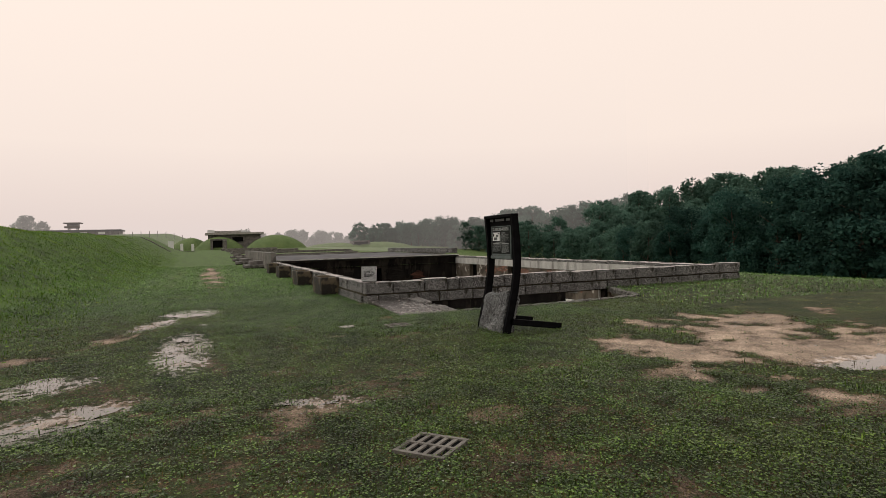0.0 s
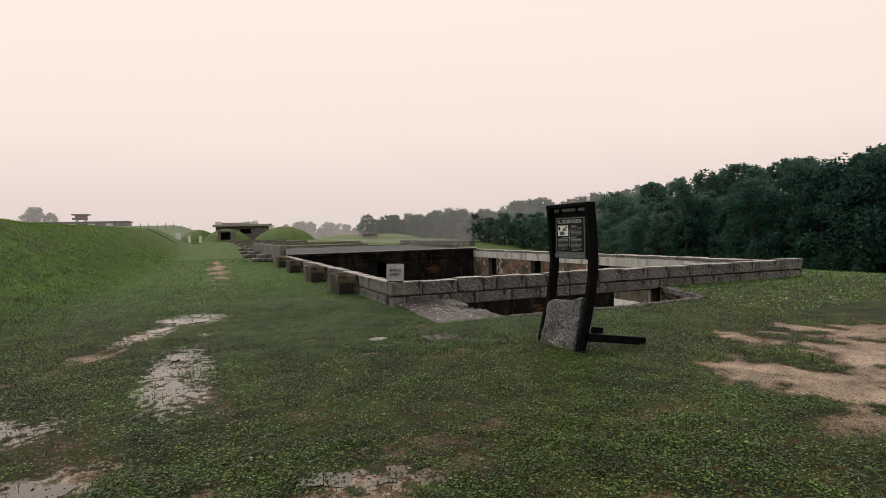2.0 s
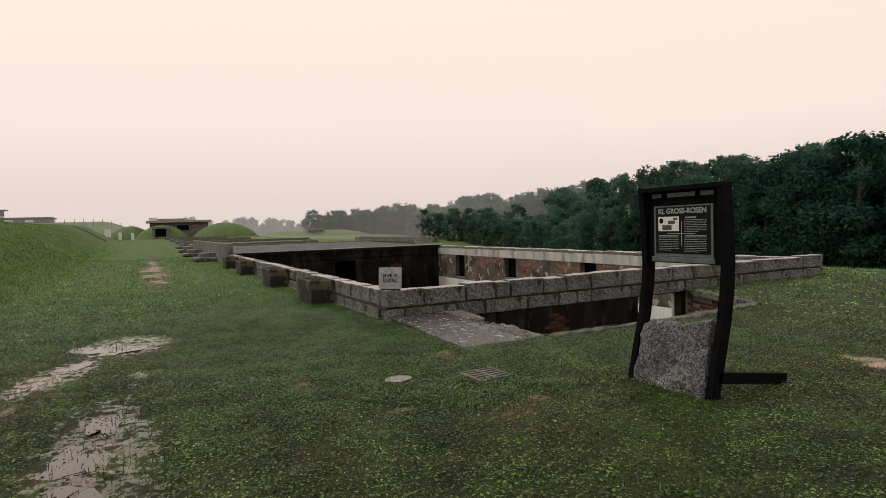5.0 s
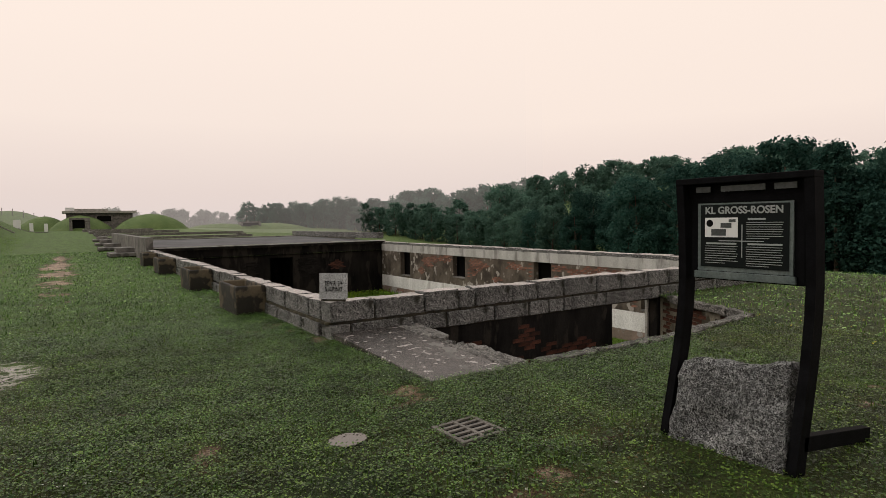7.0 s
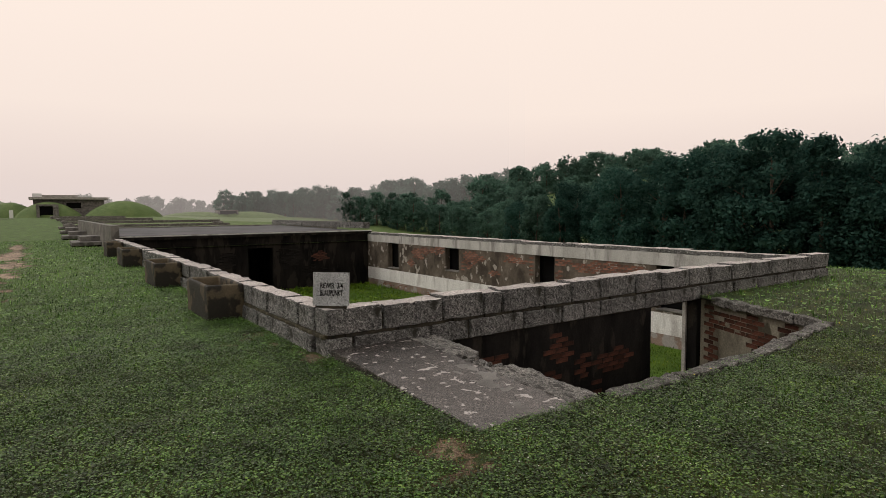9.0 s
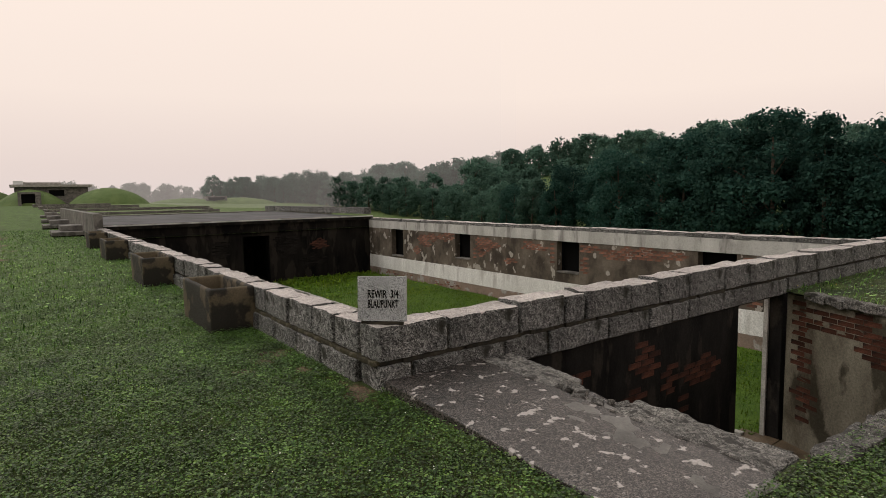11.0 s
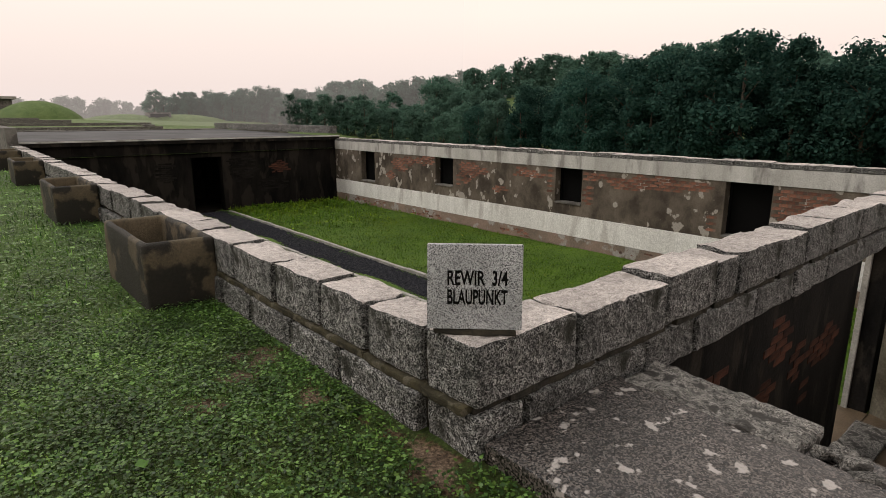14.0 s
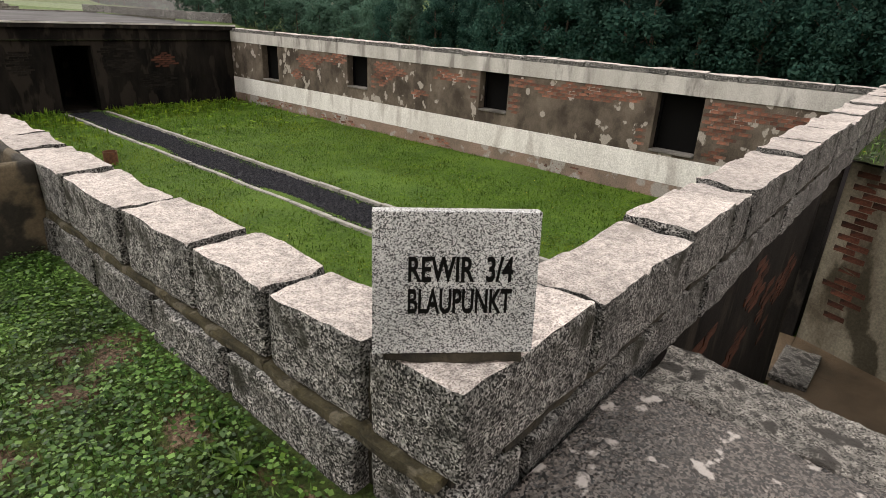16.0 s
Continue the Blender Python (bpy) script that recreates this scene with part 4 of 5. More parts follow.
def brickwork():
    side = Matrix.Translation((XIN1, 0, 0)) @ Matrix.Rotation(-math.pi / 2, 4, "Z")
    pp = [(-16.45, -0.55, 0.55, 0.42), (-16.1, -0.25, 1.1, 0.16), (-15.2, -0.3, 0.7, 0.22), (-18.15, -1.15, 0.16, 0.25), (-19.6, -0.25, 1.2, 0.24), (-28.9, -0.22, 1.2, 0.2), (-30.2, -0.3, 0.8, 0.2), (-21.75, -0.75, 0.16, 0.4), (-27.4, -0.8, 0.16, 0.4), (-16.5, -1.2, 0.3, 0.2), (-18.05, -0.7, 0.14, 0.6), (-20.6, -0.35, 0.6, 0.22),
          (-21.6, -0.22, 0.5, 0.14), (-23.1, -0.5, 0.16, 0.5), (-24.0, -0.3, 0.7, 0.2), (-26.6, -0.4, 0.8, 0.3), (-26.9, -0.75, 0.4, 0.2), (-30.9, -0.45, 0.6, 0.3), (-31.5, -0.9, 0.4, 0.2), (-18.6, -0.2, 0.5, 0.14), (-25.3, -0.9, 0.4, 0.14)]
    bare_bricks(wall_right, side, pp, BRICK, 3, [(-b, -a, sill) for a, b, sill in WINDOWS])
    bare_bricks(wall_right, side @ Matrix.Translation((0, 0, 0)), [(-24.5, -2.25, 0.9, 0.12), (-20.0, -2.2, 0.8, 0.1), (-29.0, -2.25, 1.4, 0.13), (-33.0, -2.2, 1.5, 0.15)], BRICK, 5)
    face = Matrix.Translation((0, Y0 + 0.05, 0))
    bare_bricks(wall_front, face, [(7.25, -0.42, 0.28, 0.28), (7.75, -0.75, 0.2, 0.2), (8.55, -0.78, 0.55, 0.2), (8.05, -1.1, 0.16, 0.22), (6.95, -0.85, 0.32, 0.18), (5.95, -0.40, 0.2, 0.09)], DULLBRICK, 7)
    d = Vector((10.86 - 9.85, 13.66 - 11.3, 0))
    end = Matrix.Translation((9.85, 11.3, 0)) @ Matrix.Rotation(math.atan2(d.y, d.x), 4, "Z") @ Matrix.Rotation(math.pi, 4, "Z")
    bare_bricks(wall_pit_end, end, [(-2.25, -0.6, 0.22, 0.5), (-1.5, -0.35, 0.7, 0.25), (-0.9, -0.55, 0.6, 0.3), (-2.2, -1.5, 0.16, 0.6), (-0.4, -0.3, 0.4, 0.2)], DULLBRICK, 9)
    bare_bricks(wall_back, Matrix.Translation((0, Y1, 0)), [(13.0, -0.7, 0.55, 0.3), (6.3, -1.4, 1.0, 0.4)], DULLBRICK, 11)
    bare_bricks(wall_back, Matrix.Translation((0, Y1, 0)), [(11.4, -0.7, 0.7, 0.7), (8.3, -0.7, 0.5, 0.5), (12.6, -1.5, 0.8, 0.4)], DARKBRICK, 12)


# ---------------------------------------------------------------- pit: coping stones on the edge, door frame, step
def pit_edge():
    rnd = random.Random(21)
    run = [(5.0, 11.0), (7.3, 10.95), (9.85, 11.25), (10.7, 13.3)]
    for (xa, ya), (xb, yb) in zip(run, run[1:]):
        d = math.hypot(xb - xa, yb - ya)
        s = 0.0
        while s < d - 0.1:
            w = min(rnd.uniform(0.2, 0.5), d - s)
            bm = rough_block((w - 0.01, rnd.uniform(0.14, 0.22), 0.12), (4, 3, 2), 0.022, 6, s + xa, 0.015)
            ob = part("edge_stone", bm, KERB, wall_pit_end if xa > 9.8 else (wall_pit_front if xa < 7 else wall_pit_front_b))
            a = math.degrees(math.atan2(yb - ya, xb - xa))
            ob.matrix_basis = pose(xa + (xb - xa) * (s + w / 2) / d, ya + (yb - ya) * (s + w / 2) / d, -0.02, rnd.uniform(-4, 4), rnd.uniform(-4, 4), a + rnd.uniform(-5, 5))
            s += w
    frame_ = tagged(part("door_1", boxes((DOOR_X1 - 0.05, DOOR_X1 - 0.003, YIN0 - 0.10, YIN0 - 0.03, FLOOR, -0.07), bevel=0.008), KERBSTONE), "pale weathered jamb of the open basement doorway", "doorway", kind="structure")
    st = rough_block((0.9, 0.4, 0.08), (8, 5, 2), 0.015, 4, 3, 0.02)
    ob = part("door_step", st, KERB)
    ob.matrix_basis = pose(9.95, 13.5, FLOOR + 0.05)
    tagged(ob, "pale worn stone step at the basement doorway", "step")


brickwork()
pit_edge()

# ---------------------------------------------------------------- gravel path in the courtyard
path_bm = bmesh.new()
bmesh.ops.create_grid(path_bm, x_segments=14, y_segments=200, size=0.5, matrix=Matrix.LocRotScale((9.87, (14.0 + Y1) / 2, FLOOR + 0.0), None, (1.2, Y1 - 14.0, 1)))
for v in path_bm.verts:
    v.co.z += 0.02 * noise.noise(v.co * 9)
gravel_path = tagged(part("gravel_path", path_bm, GRAVEL), "narrow path of dark gravel between stone kerbs", "path", kind="structure")


def path_kerbs():
    rnd = random.Random(2)
    for x in (9.22, 10.52):
        y = 14.1
        while y < Y1 - 0.6:
            w = rnd.uniform(0.5, 1.0)
            ob = part("kerb_stone", boxes((-0.05, 0.05, -w / 2 + 0.01, w / 2 - 0.01, -0.12, 0.035), bevel=0.012), KERBSTONE, gravel_path)
            ob.matrix_basis = pose(x + rnd.uniform(-0.012, 0.012), y + w / 2, FLOOR + 0.045 + rnd.uniform(-0.012, 0.012), 0, rnd.uniform(-2, 2), rnd.uniform(-0.8, 0.8))
            y += w
    r = np.random.RandomState(3)
    n = 16000
    c = np.stack([r.uniform(9.28, 10.46, n), 14.1 + (Y1 - 14.2) * r.rand(n), np.full(n, FLOOR + 0.015)], 1)
    s = 0.012 + 0.014 * r.rand(n)[:, None, None]
    base = np.array([[1, 0, 0], [-0.6, 0.9, 0], [-0.6, -0.9, 0], [0.1, 0.1, 0.9]]) 
    ang = r.rand(n) * 6.28
    rot = np.stack([np.stack([np.cos(ang), -np.sin(ang), 0 * ang], 1), np.stack([np.sin(ang), np.cos(ang), 0 * ang], 1), np.stack([0 * ang, 0 * ang, 1 + 0 * ang], 1)], 1)
    v = (np.einsum("nij,kj->nki", rot, base) * s + c[:, None]).reshape(-1, 3)
    i = np.arange(n)[:, None] * 4
    f = np.concatenate([i + [0, 1, 3], i + [1, 2, 3], i + [2, 0, 3]])
    ob = new("gravel", sheet_mesh("gravel", v.tolist(), f.tolist(), GRAVEL))
    tagged(ob, "loose dark angular gravel on the path", "gravel", kind="stuff")


path_kerbs()


def pipe_stub():
    bm = bmesh.new()
    bmesh.ops.create_cone(bm, cap_ends=False, segments=20, radius1=0.16, radius2=0.16, depth=0.34)
    low = bmesh.ops.extrude_face_region(bm, geom=bm.faces[:])
    for g in low["geom"]:
        if isinstance(g, bmesh.types.BMVert):
            g.co.x, g.co.y = g.co.x * 0.88, g.co.y * 0.88
    ob = part("pipe_stub", bm, RUST)
    ob.matrix_basis = pose(7.85, 28.1, FLOOR + 0.15)
    tagged(ob, "rusty iron pipe stub standing in the lawn", "pipe")


pipe_stub()


# ---------------------------------------------------------------- information board
def tube(bm, pts, w, d):
    """A square bar through the points (x, y, z), w across y and d along x."""
    rings = [[bm.verts.new((x + sx * d / 2, y + sy * w / 2, z)) for sx, sy in ((-1, -1), (1, -1), (1, 1), (-1, 1))] for x, y, z in pts]
    for a, b in zip(rings, rings[1:]):
        for i in range(4):
            bm.faces.new((a[i], a[(i + 1) % 4], b[(i + 1) % 4], b[i]))
    bm.faces.new(rings[0][::-1])
    bm.faces.new(rings[-1])
    return bm


PANEL = plain("black_printed_panel", (0.005, 0.007, 0.007), 0.5, 0.0, 0.1)
TRIM = mat("grey_aluminium_trim", (0.07, 0.09, 0.088), (0.115, 0.135, 0.13), 4, 60, 0.5, 0.05)
PRINT = plain("pale_print", (0.27, 0.285, 0.28), 0.6)
GLAZE = mat("grey_smoky_strip", (0.035, 0.04, 0.04), (0.075, 0.08, 0.08), 9, 60, 0.4, 0.0)


def info_board():
    b = empty("information_board", pose(4.36, 8.42, 0), "black steel information board with a printed panel", "sign")
    prof = [(-0.02, -0.15), (0.0, 0.05), (0.075, 0.35), (0.15, 0.65), (0.20, 0.95), (0.215, 1.15), (0.205, 1.5), (0.175, 1.86)]
    for s in (-0.45, 0.45):
        part("post", tube(bmesh.new(), [(x, s, z) for x, z in prof], 0.06, 0.12), METAL, b)
        part("foot", boxes((0.0, 0.98, -0.03, 0.03, -0.05, 0.05), bevel=0.006), METAL, b).matrix_basis = pose(0.04, s, 0.19, 0, 8.5)
    part("top_bar", boxes((0.11, 0.24, -0.48, 0.48, 1.86, 1.905), bevel=0.006), METAL, b)
    part("crossbar", boxes((0.19, 0.24, -0.43, 0.43, 1.76, 1.86), bevel=0.006), METAL, b)
    fr = part("panel_frame", boxes((0.19, 0.26, -0.40, 0.40, 1.165, 1.77), bevel=0.008), METAL, b)
    tilt = pose(0.183, 0, 1.475) @ Matrix.Rotation(-math.pi / 2, 4, "Z")
    w, h = 0.335, 0.245
    part("trim", boxes((-w, w, -0.008, 0.008, -h, h)), TRIM, b, "grey metal trim").matrix_basis = tilt
    bp = part("printed_panel", boxes((-w + 0.025, w - 0.025, -0.013, 0.0, -h + 0.03, h - 0.012)), PANEL, b, "black printed panel with pale text")
    bp.matrix_basis = tilt
    part("lower_ledge", boxes((-w - 0.02, w + 0.02, -0.022, 0.0, -h - 0.055, -h - 0.004), bevel=0.004), TRIM, b).matrix_basis = tilt
    for x0, x1 in ((-0.34, -0.23), (-0.15, 0.16), (0.22, 0.36)):
        part("top_label", boxes((x0, x1, -0.026, -0.02, 0.325, 0.365)), GLAZE, b).matrix_basis = tilt
    text_mesh("KL GROSS-ROSEN", 0.07, PRINT, "title", bp, pose(0.0, -0.0145, 0.19, 90), 0.0008, 0.545, 0.002)

    def bars(x0, x1, z0, z1, count):
        for i in range(count):
            z = z1 - (z1 - z0) * i / max(1, count - 1)
            part("text_line", boxes((x0, x1 - (0.09 if i == count - 1 else 0.006 * (i % 3)), -0.0155, -0.0135, z - 0.0019, z + 0.0019)), PRINT, bp)
    bars(0.03, 0.275, -0.005, 0.105, 8)
    bars(-0.275, -0.03, -0.185, -0.065, 8)
    bars(0.03, 0.275, -0.195, -0.065, 9)
    for x0, x1, z in ((0.04, 0.16, 0.128), (-0.265, -0.04, -0.045), (0.04, 0.27, -0.045)):
        part("text_heading", boxes((x0, x1, -0.0155, -0.0135, z - 0.006, z + 0.006)), PRINT, bp)
    pic = part("picture", boxes((-0.275, -0.03, -0.0155, -0.0135, 0.0, 0.14)), WHITEPAINT, bp, "small pale picture with grey shapes")
    for x, z, a, c in ((-0.17, 0.035, 0.055, 0.024), (-0.115, 0.085, 0.04, 0.017), (-0.07, 0.118, 0.025, 0.01)):
        part("picture_shape", boxes((x - a, x + a, -0.018, -0.0155, z - c, z + c), bevel=0.001), GLAZE, bp)
    ring = bmesh.new()
    bmesh.ops.create_circle(ring, cap_ends=True, segments=20, radius=0.026, matrix=pose(-0.238, -0.0165, 0.1, 90))
    part("emblem", ring, INK, bp)
    part("cross_line", boxes((-0.17, 0.15, -0.0155, -0.0135, -0.028, -0.022), (-0.003, 0.003, -0.0157, -0.0135, -0.14, 0.09)), PRINT, bp)
    # the lumps of granite that hold it down
    bm = rough_block((0.24, 0.82, 0.78), (8, 18, 16), 0.042, 3.6, 5, 0.05)
    for v in bm.verts:
        v.co.z += -0.06 * (v.co.y / 0.44) * (1 if v.co.z > 0 else 0)
        v.co.y *= 1.0 - 0.08 * (v.co.z / 0.4)
    st = part("footing_stone", bm, BOULDER)
    st.matrix_basis = pose(4.45, 8.42, 0.22, 0, 11, 0)
    tagged(st, "rough split granite boulder between the board's posts", "boulder")
    return b


info_board()


# ---------------------------------------------------------------- drain grates and puddles
def grate(x, y, turn):
    g = empty("drain_grate", pose(x, y, land(x, y) + 0.002, 0, 0, turn), "cast drain grate with two rows of slots set in grass", "grate", "drain grates")
    w = 0.21
    bm = bmesh.new()
    for s in ((-w, -w + 0.035), (-0.014, 0.014), (w - 0.035, w)):
        box(bm, s[0], s[1], -w, w, -0.03, 0.024, bevel=0.004)
    part("frame", bm, CAST, g)
    for k in range(6):
        yy = -w + 0.02 + k * (2 * w - 0.04) / 5
        bar = part("bar", boxes((-w + 0.035, -0.014, yy - 0.016, yy + 0.016, -0.03, 0.021), (0.014, w - 0.035, yy - 0.016, yy + 0.016, -0.03, 0.021)), CAST, g)
    # black plate lying on the soil, painting the slots dark
    part("slot_dark_plate", boxes((-w + 0.01, w - 0.01, -w + 0.01, w - 0.01, -0.02, 0.008)), BLACK, g)


grate(3.14, 9.78, 3)
grate(1.47, 3.87, 40)


def puddle(x, y, rx, ry, turn, seed, lift=0.001, ragged=0.3):
    bm = bmesh.new()
    vs = []
    for k in range(56):
        t = 2 * math.pi * k / 56
        r = 1 + (0.1 + 1.5 * ragged) * noise.noise(Vector((math.cos(t) * 1.5 + seed * 3, math.sin(t) * 1.5, seed))) + ragged * noise.noise(Vector((math.cos(t) * 4.5, math.sin(t) * 4.5, seed + 4)))
        vs.append(bm.verts.new((rx * r * math.cos(t), ry * r * math.sin(t), 0)))
    bm.faces.new(vs)
    ob = part("puddle", bm, WATER)
    ob.matrix_basis = pose(x, y, lie(x, y) + lift, 0, 0, turn)
    tagged(ob, "shallow still rain puddle mirroring the pale sky", "puddle", "rain puddles")


for k, (px, py, rx, ry, tn) in enumerate([(2.29, 10.14, 0.15, 0.12, 10), (-0.36, 8.2, 0.22, 0.5, 10), (-0.42, 9.4, 0.22, 0.6, -8), (-0.36, 10.4, 0.14, 0.5, 0), (-0.42, 14.1, 0.45, 0.6, 0),
                                        (-0.1, 11.8, 0.16, 0.3, 0), (-1.25, 5.9, 0.6, 0.22, 40), (6.95, 4.15, 0.85, 0.32, -10), (0.8, 5.5, 0.3, 0.12, -20), (-1.7, 7.6, 0.5, 0.3, 30), (-0.9, 12.6, 0.15, 0.5, -20)]):
    puddle(px, py, rx, ry, tn, k + 1, 0.014 if k == 0 else 0.001, 0.06 if k == 0 else 0.3)


# ---------------------------------------------------------------- trees
def tree_mesh(seed, height, width, leaves, leaf, conic=0.0):
    rnd = np.random.RandomState(seed)
    n_cl = 60
    cz = height * (0.05 + 0.93 * rnd.rand(n_cl) ** 0.9)
    t = cz / height
    prof = np.where(t < 0.35, 0.8 + 0.2 * t / 0.35, np.sqrt(np.clip(1 - ((t - 0.35) / 0.68) ** 2, 0.02, 1)))
    prof = prof * (1 - conic) + conic * np.clip(1.05 - t, 0.05, 1)
    ang = rnd.rand(n_cl) * 2 * np.pi
    rad = width * 0.5 * prof * np.sqrt(0.3 + 0.8 * rnd.rand(n_cl))
    cl = np.stack([rad * np.cos(ang), rad * np.sin(ang), cz], 1)
    rs = width * (0.08 + 0.11 * rnd.rand(n_cl))
    pick = rnd.randint(0, n_cl, leaves)
    d = rnd.randn(leaves, 3)
    d /= np.linalg.norm(d, axis=1)[:, None]
    r = rs[pick] * (0.35 + 0.85 * rnd.rand(leaves))
    c = cl[pick] + d * r[:, None] * np.array([1, 1, 0.85])
    c[:, 2] = np.maximum(c[:, 2], 0.1)
    nrm = d + 0.8 * rnd.randn(leaves, 3) + np.array([0, 0, 0.5])
    nrm /= np.linalg.norm(nrm, axis=1)[:, None]
    u = np.cross(nrm, rnd.randn(leaves, 3))
    u /= np.linalg.norm(u, axis=1)[:, None]
    w = np.cross(nrm, u)
    s = leaf * (0.6 + 0.8 * rnd.rand(leaves))[:, None]
    v = np.stack([c - u * s, c - w * s * 0.6, c + u * s, c + w * s * 0.6], 1).reshape(-1, 3)
    me = bpy.data.meshes.new("crown")
    me.from_pydata(v.tolist(), [], np.arange(leaves * 4).reshape(-1, 4).tolist())
    return me


def trunk_bm(height, r):
    bm = bmesh.new()
    bmesh.ops.create_cone(bm, cap_ends=True, segments=8, radius1=r, radius2=r * 0.25, depth=height, matrix=Matrix.Translation((0, 0, height / 2 - 0.3)))
    for k in range(5):
        a = k * 2.4
        m = pose(0, 0, height * (0.3 + 0.11 * k), 0, 50, math.degrees(a)) @ Matrix.Translation((0, 0, height * 0.12))
        bmesh.ops.create_cone(bm, cap_ends=True, segments=6, radius1=r * 0.4, radius2=r * 0.08, depth=height * 0.26, matrix=m)
    return bm


def tree(seed, height, width, leaves, leaf, material, label, group, conic=0.0):
    t = empty("tree", pose(0, 0, 0), label, "tree", group)
    part("trunk", trunk_bm(height * 0.85, 0.02 * height), BARK, t)
    me = tree_mesh(seed, height, width, leaves, leaf, conic)
    me.materials.append(material)
    cr = new("crown", me)
    cr.parent = t
    return t


def plant(kinds, spots, rnd):
    first = [True] * len(kinds)
    for x, y, s in spots:
        k = rnd.randrange(len(kinds))
        m = pose(x, y, land(x, y) - 0.3, rnd.uniform(-3, 3), rnd.uniform(-3, 3), rnd.uniform(0, 360))
        if first[k]:
            ob, first[k] = kinds[k], False
            ob.matrix_basis = m
        else:
            ob = copy_thing(kinds[k], m)
        ob.scale = (s * rnd.uniform(0.85, 1.2), s * rnd.uniform(0.85, 1.2), s)


WOOD_EDGE = [(50, 200), (62, 178), (72, 150), (82, 122), (81, 92), (79, 66), (77, 42), (75, 20), (72, 0), (70, -22)]


def forest():
    rnd = random.Random(11)
    label, group = "dense dark green broadleaf tree at the edge of the wood", "trees of the wood"
    front = [tree(s, 11, w, 8200, 0.165, LEAF, label, group, c) for s, w, c in ((1, 7.6, 0.0), (2, 6.8, 0.25), (3, 6.2, 0.4), (4, 7.4, 0.15), (5, 5.4, 0.55))]
    middle = [tree(s, 11, w, 3600, 0.27, HAZELEAF, "broadleaf tree of the farther wood edge, leaf colour paled for haze", group, c) for s, w, c in ((6, 8, 0.0), (7, 7, 0.15), (8, 7.5, 0.05))]
    behind = [tree(s, 11, w, 1900, 0.38, HAZELEAF, "rounded broadleaf tree on the wooded hill", group, c) for s, w, c in ((9, 8.5, 0.0), (10, 8, 0.1), (11, 9, 0.0))]
    groups = ([], [], [])
    for row in range(3):
        for (xa, ya), (xb, yb) in zip(WOOD_EDGE, WOOD_EDGE[1:]):
            d = math.hypot(xb - xa, yb - ya)
            nxn, nyn = -(yb - ya) / d, (xb - xa) / d
            n = max(1, int(d / ((4.2 if ya < 140 else 2.9) + row * 1.3)))
            for i in range(n):
                f = (i + rnd.uniform(-0.35, 0.35)) / n
                o = row * (6 + row * 3.2) + rnd.uniform(-2, 2)
                x, y = xa + (xb - xa) * f + nxn * o, ya + (yb - ya) * f + nyn * o
                near = smooth01((128 - y) / 85)
                s = rnd.uniform(0.80, 1.12) * (0.74 + (0.68 if row < 2 else 0.50) * near)
                groups[2 if row > 1 else (0 if y + 14 * rnd.random() < 100 else 1)].append((x, y, s))
    for k in range(190):
        x, y = rnd.uniform(97, 200), rnd.uniform(15, 250)
        if x > 84 + 0.06 * y:
            groups[2].append((x, y, rnd.uniform(0.8, 1.15)))
    for kinds, spots in zip((front, middle, behind), groups):
        plant(kinds, spots, rnd)
    far = [tree(s, 9, 8, 1500, 0.42, FARHAZELEAF, "far tree with the mist's haze put into its pale green leaves", "far trees", c) for s, c in ((21, 0.0), (22, 0.4), (23, 0.15))]
    spots = [(14 + 2.2 * k + rnd.uniform(-2, 2), 265 + rnd.uniform(-18, 30), rnd.uniform(0.5, 0.95)) for k in range(26) if k not in (5, 8, 9)]
    spots += [(-55, 230, 0.85), (-60, 240, 0.7), (-52, 236, 0.65), (-72, 235, 0.55), (-78, 240, 0.5), (-84, 240, 0.6)]
    spots += [(12 + 2.0 * k + rnd.uniform(-2, 2), 250 + rnd.uniform(-8, 12), rnd.uniform(0.32, 0.55)) for k in range(30)]
    plant(far, spots, rnd)


forest()


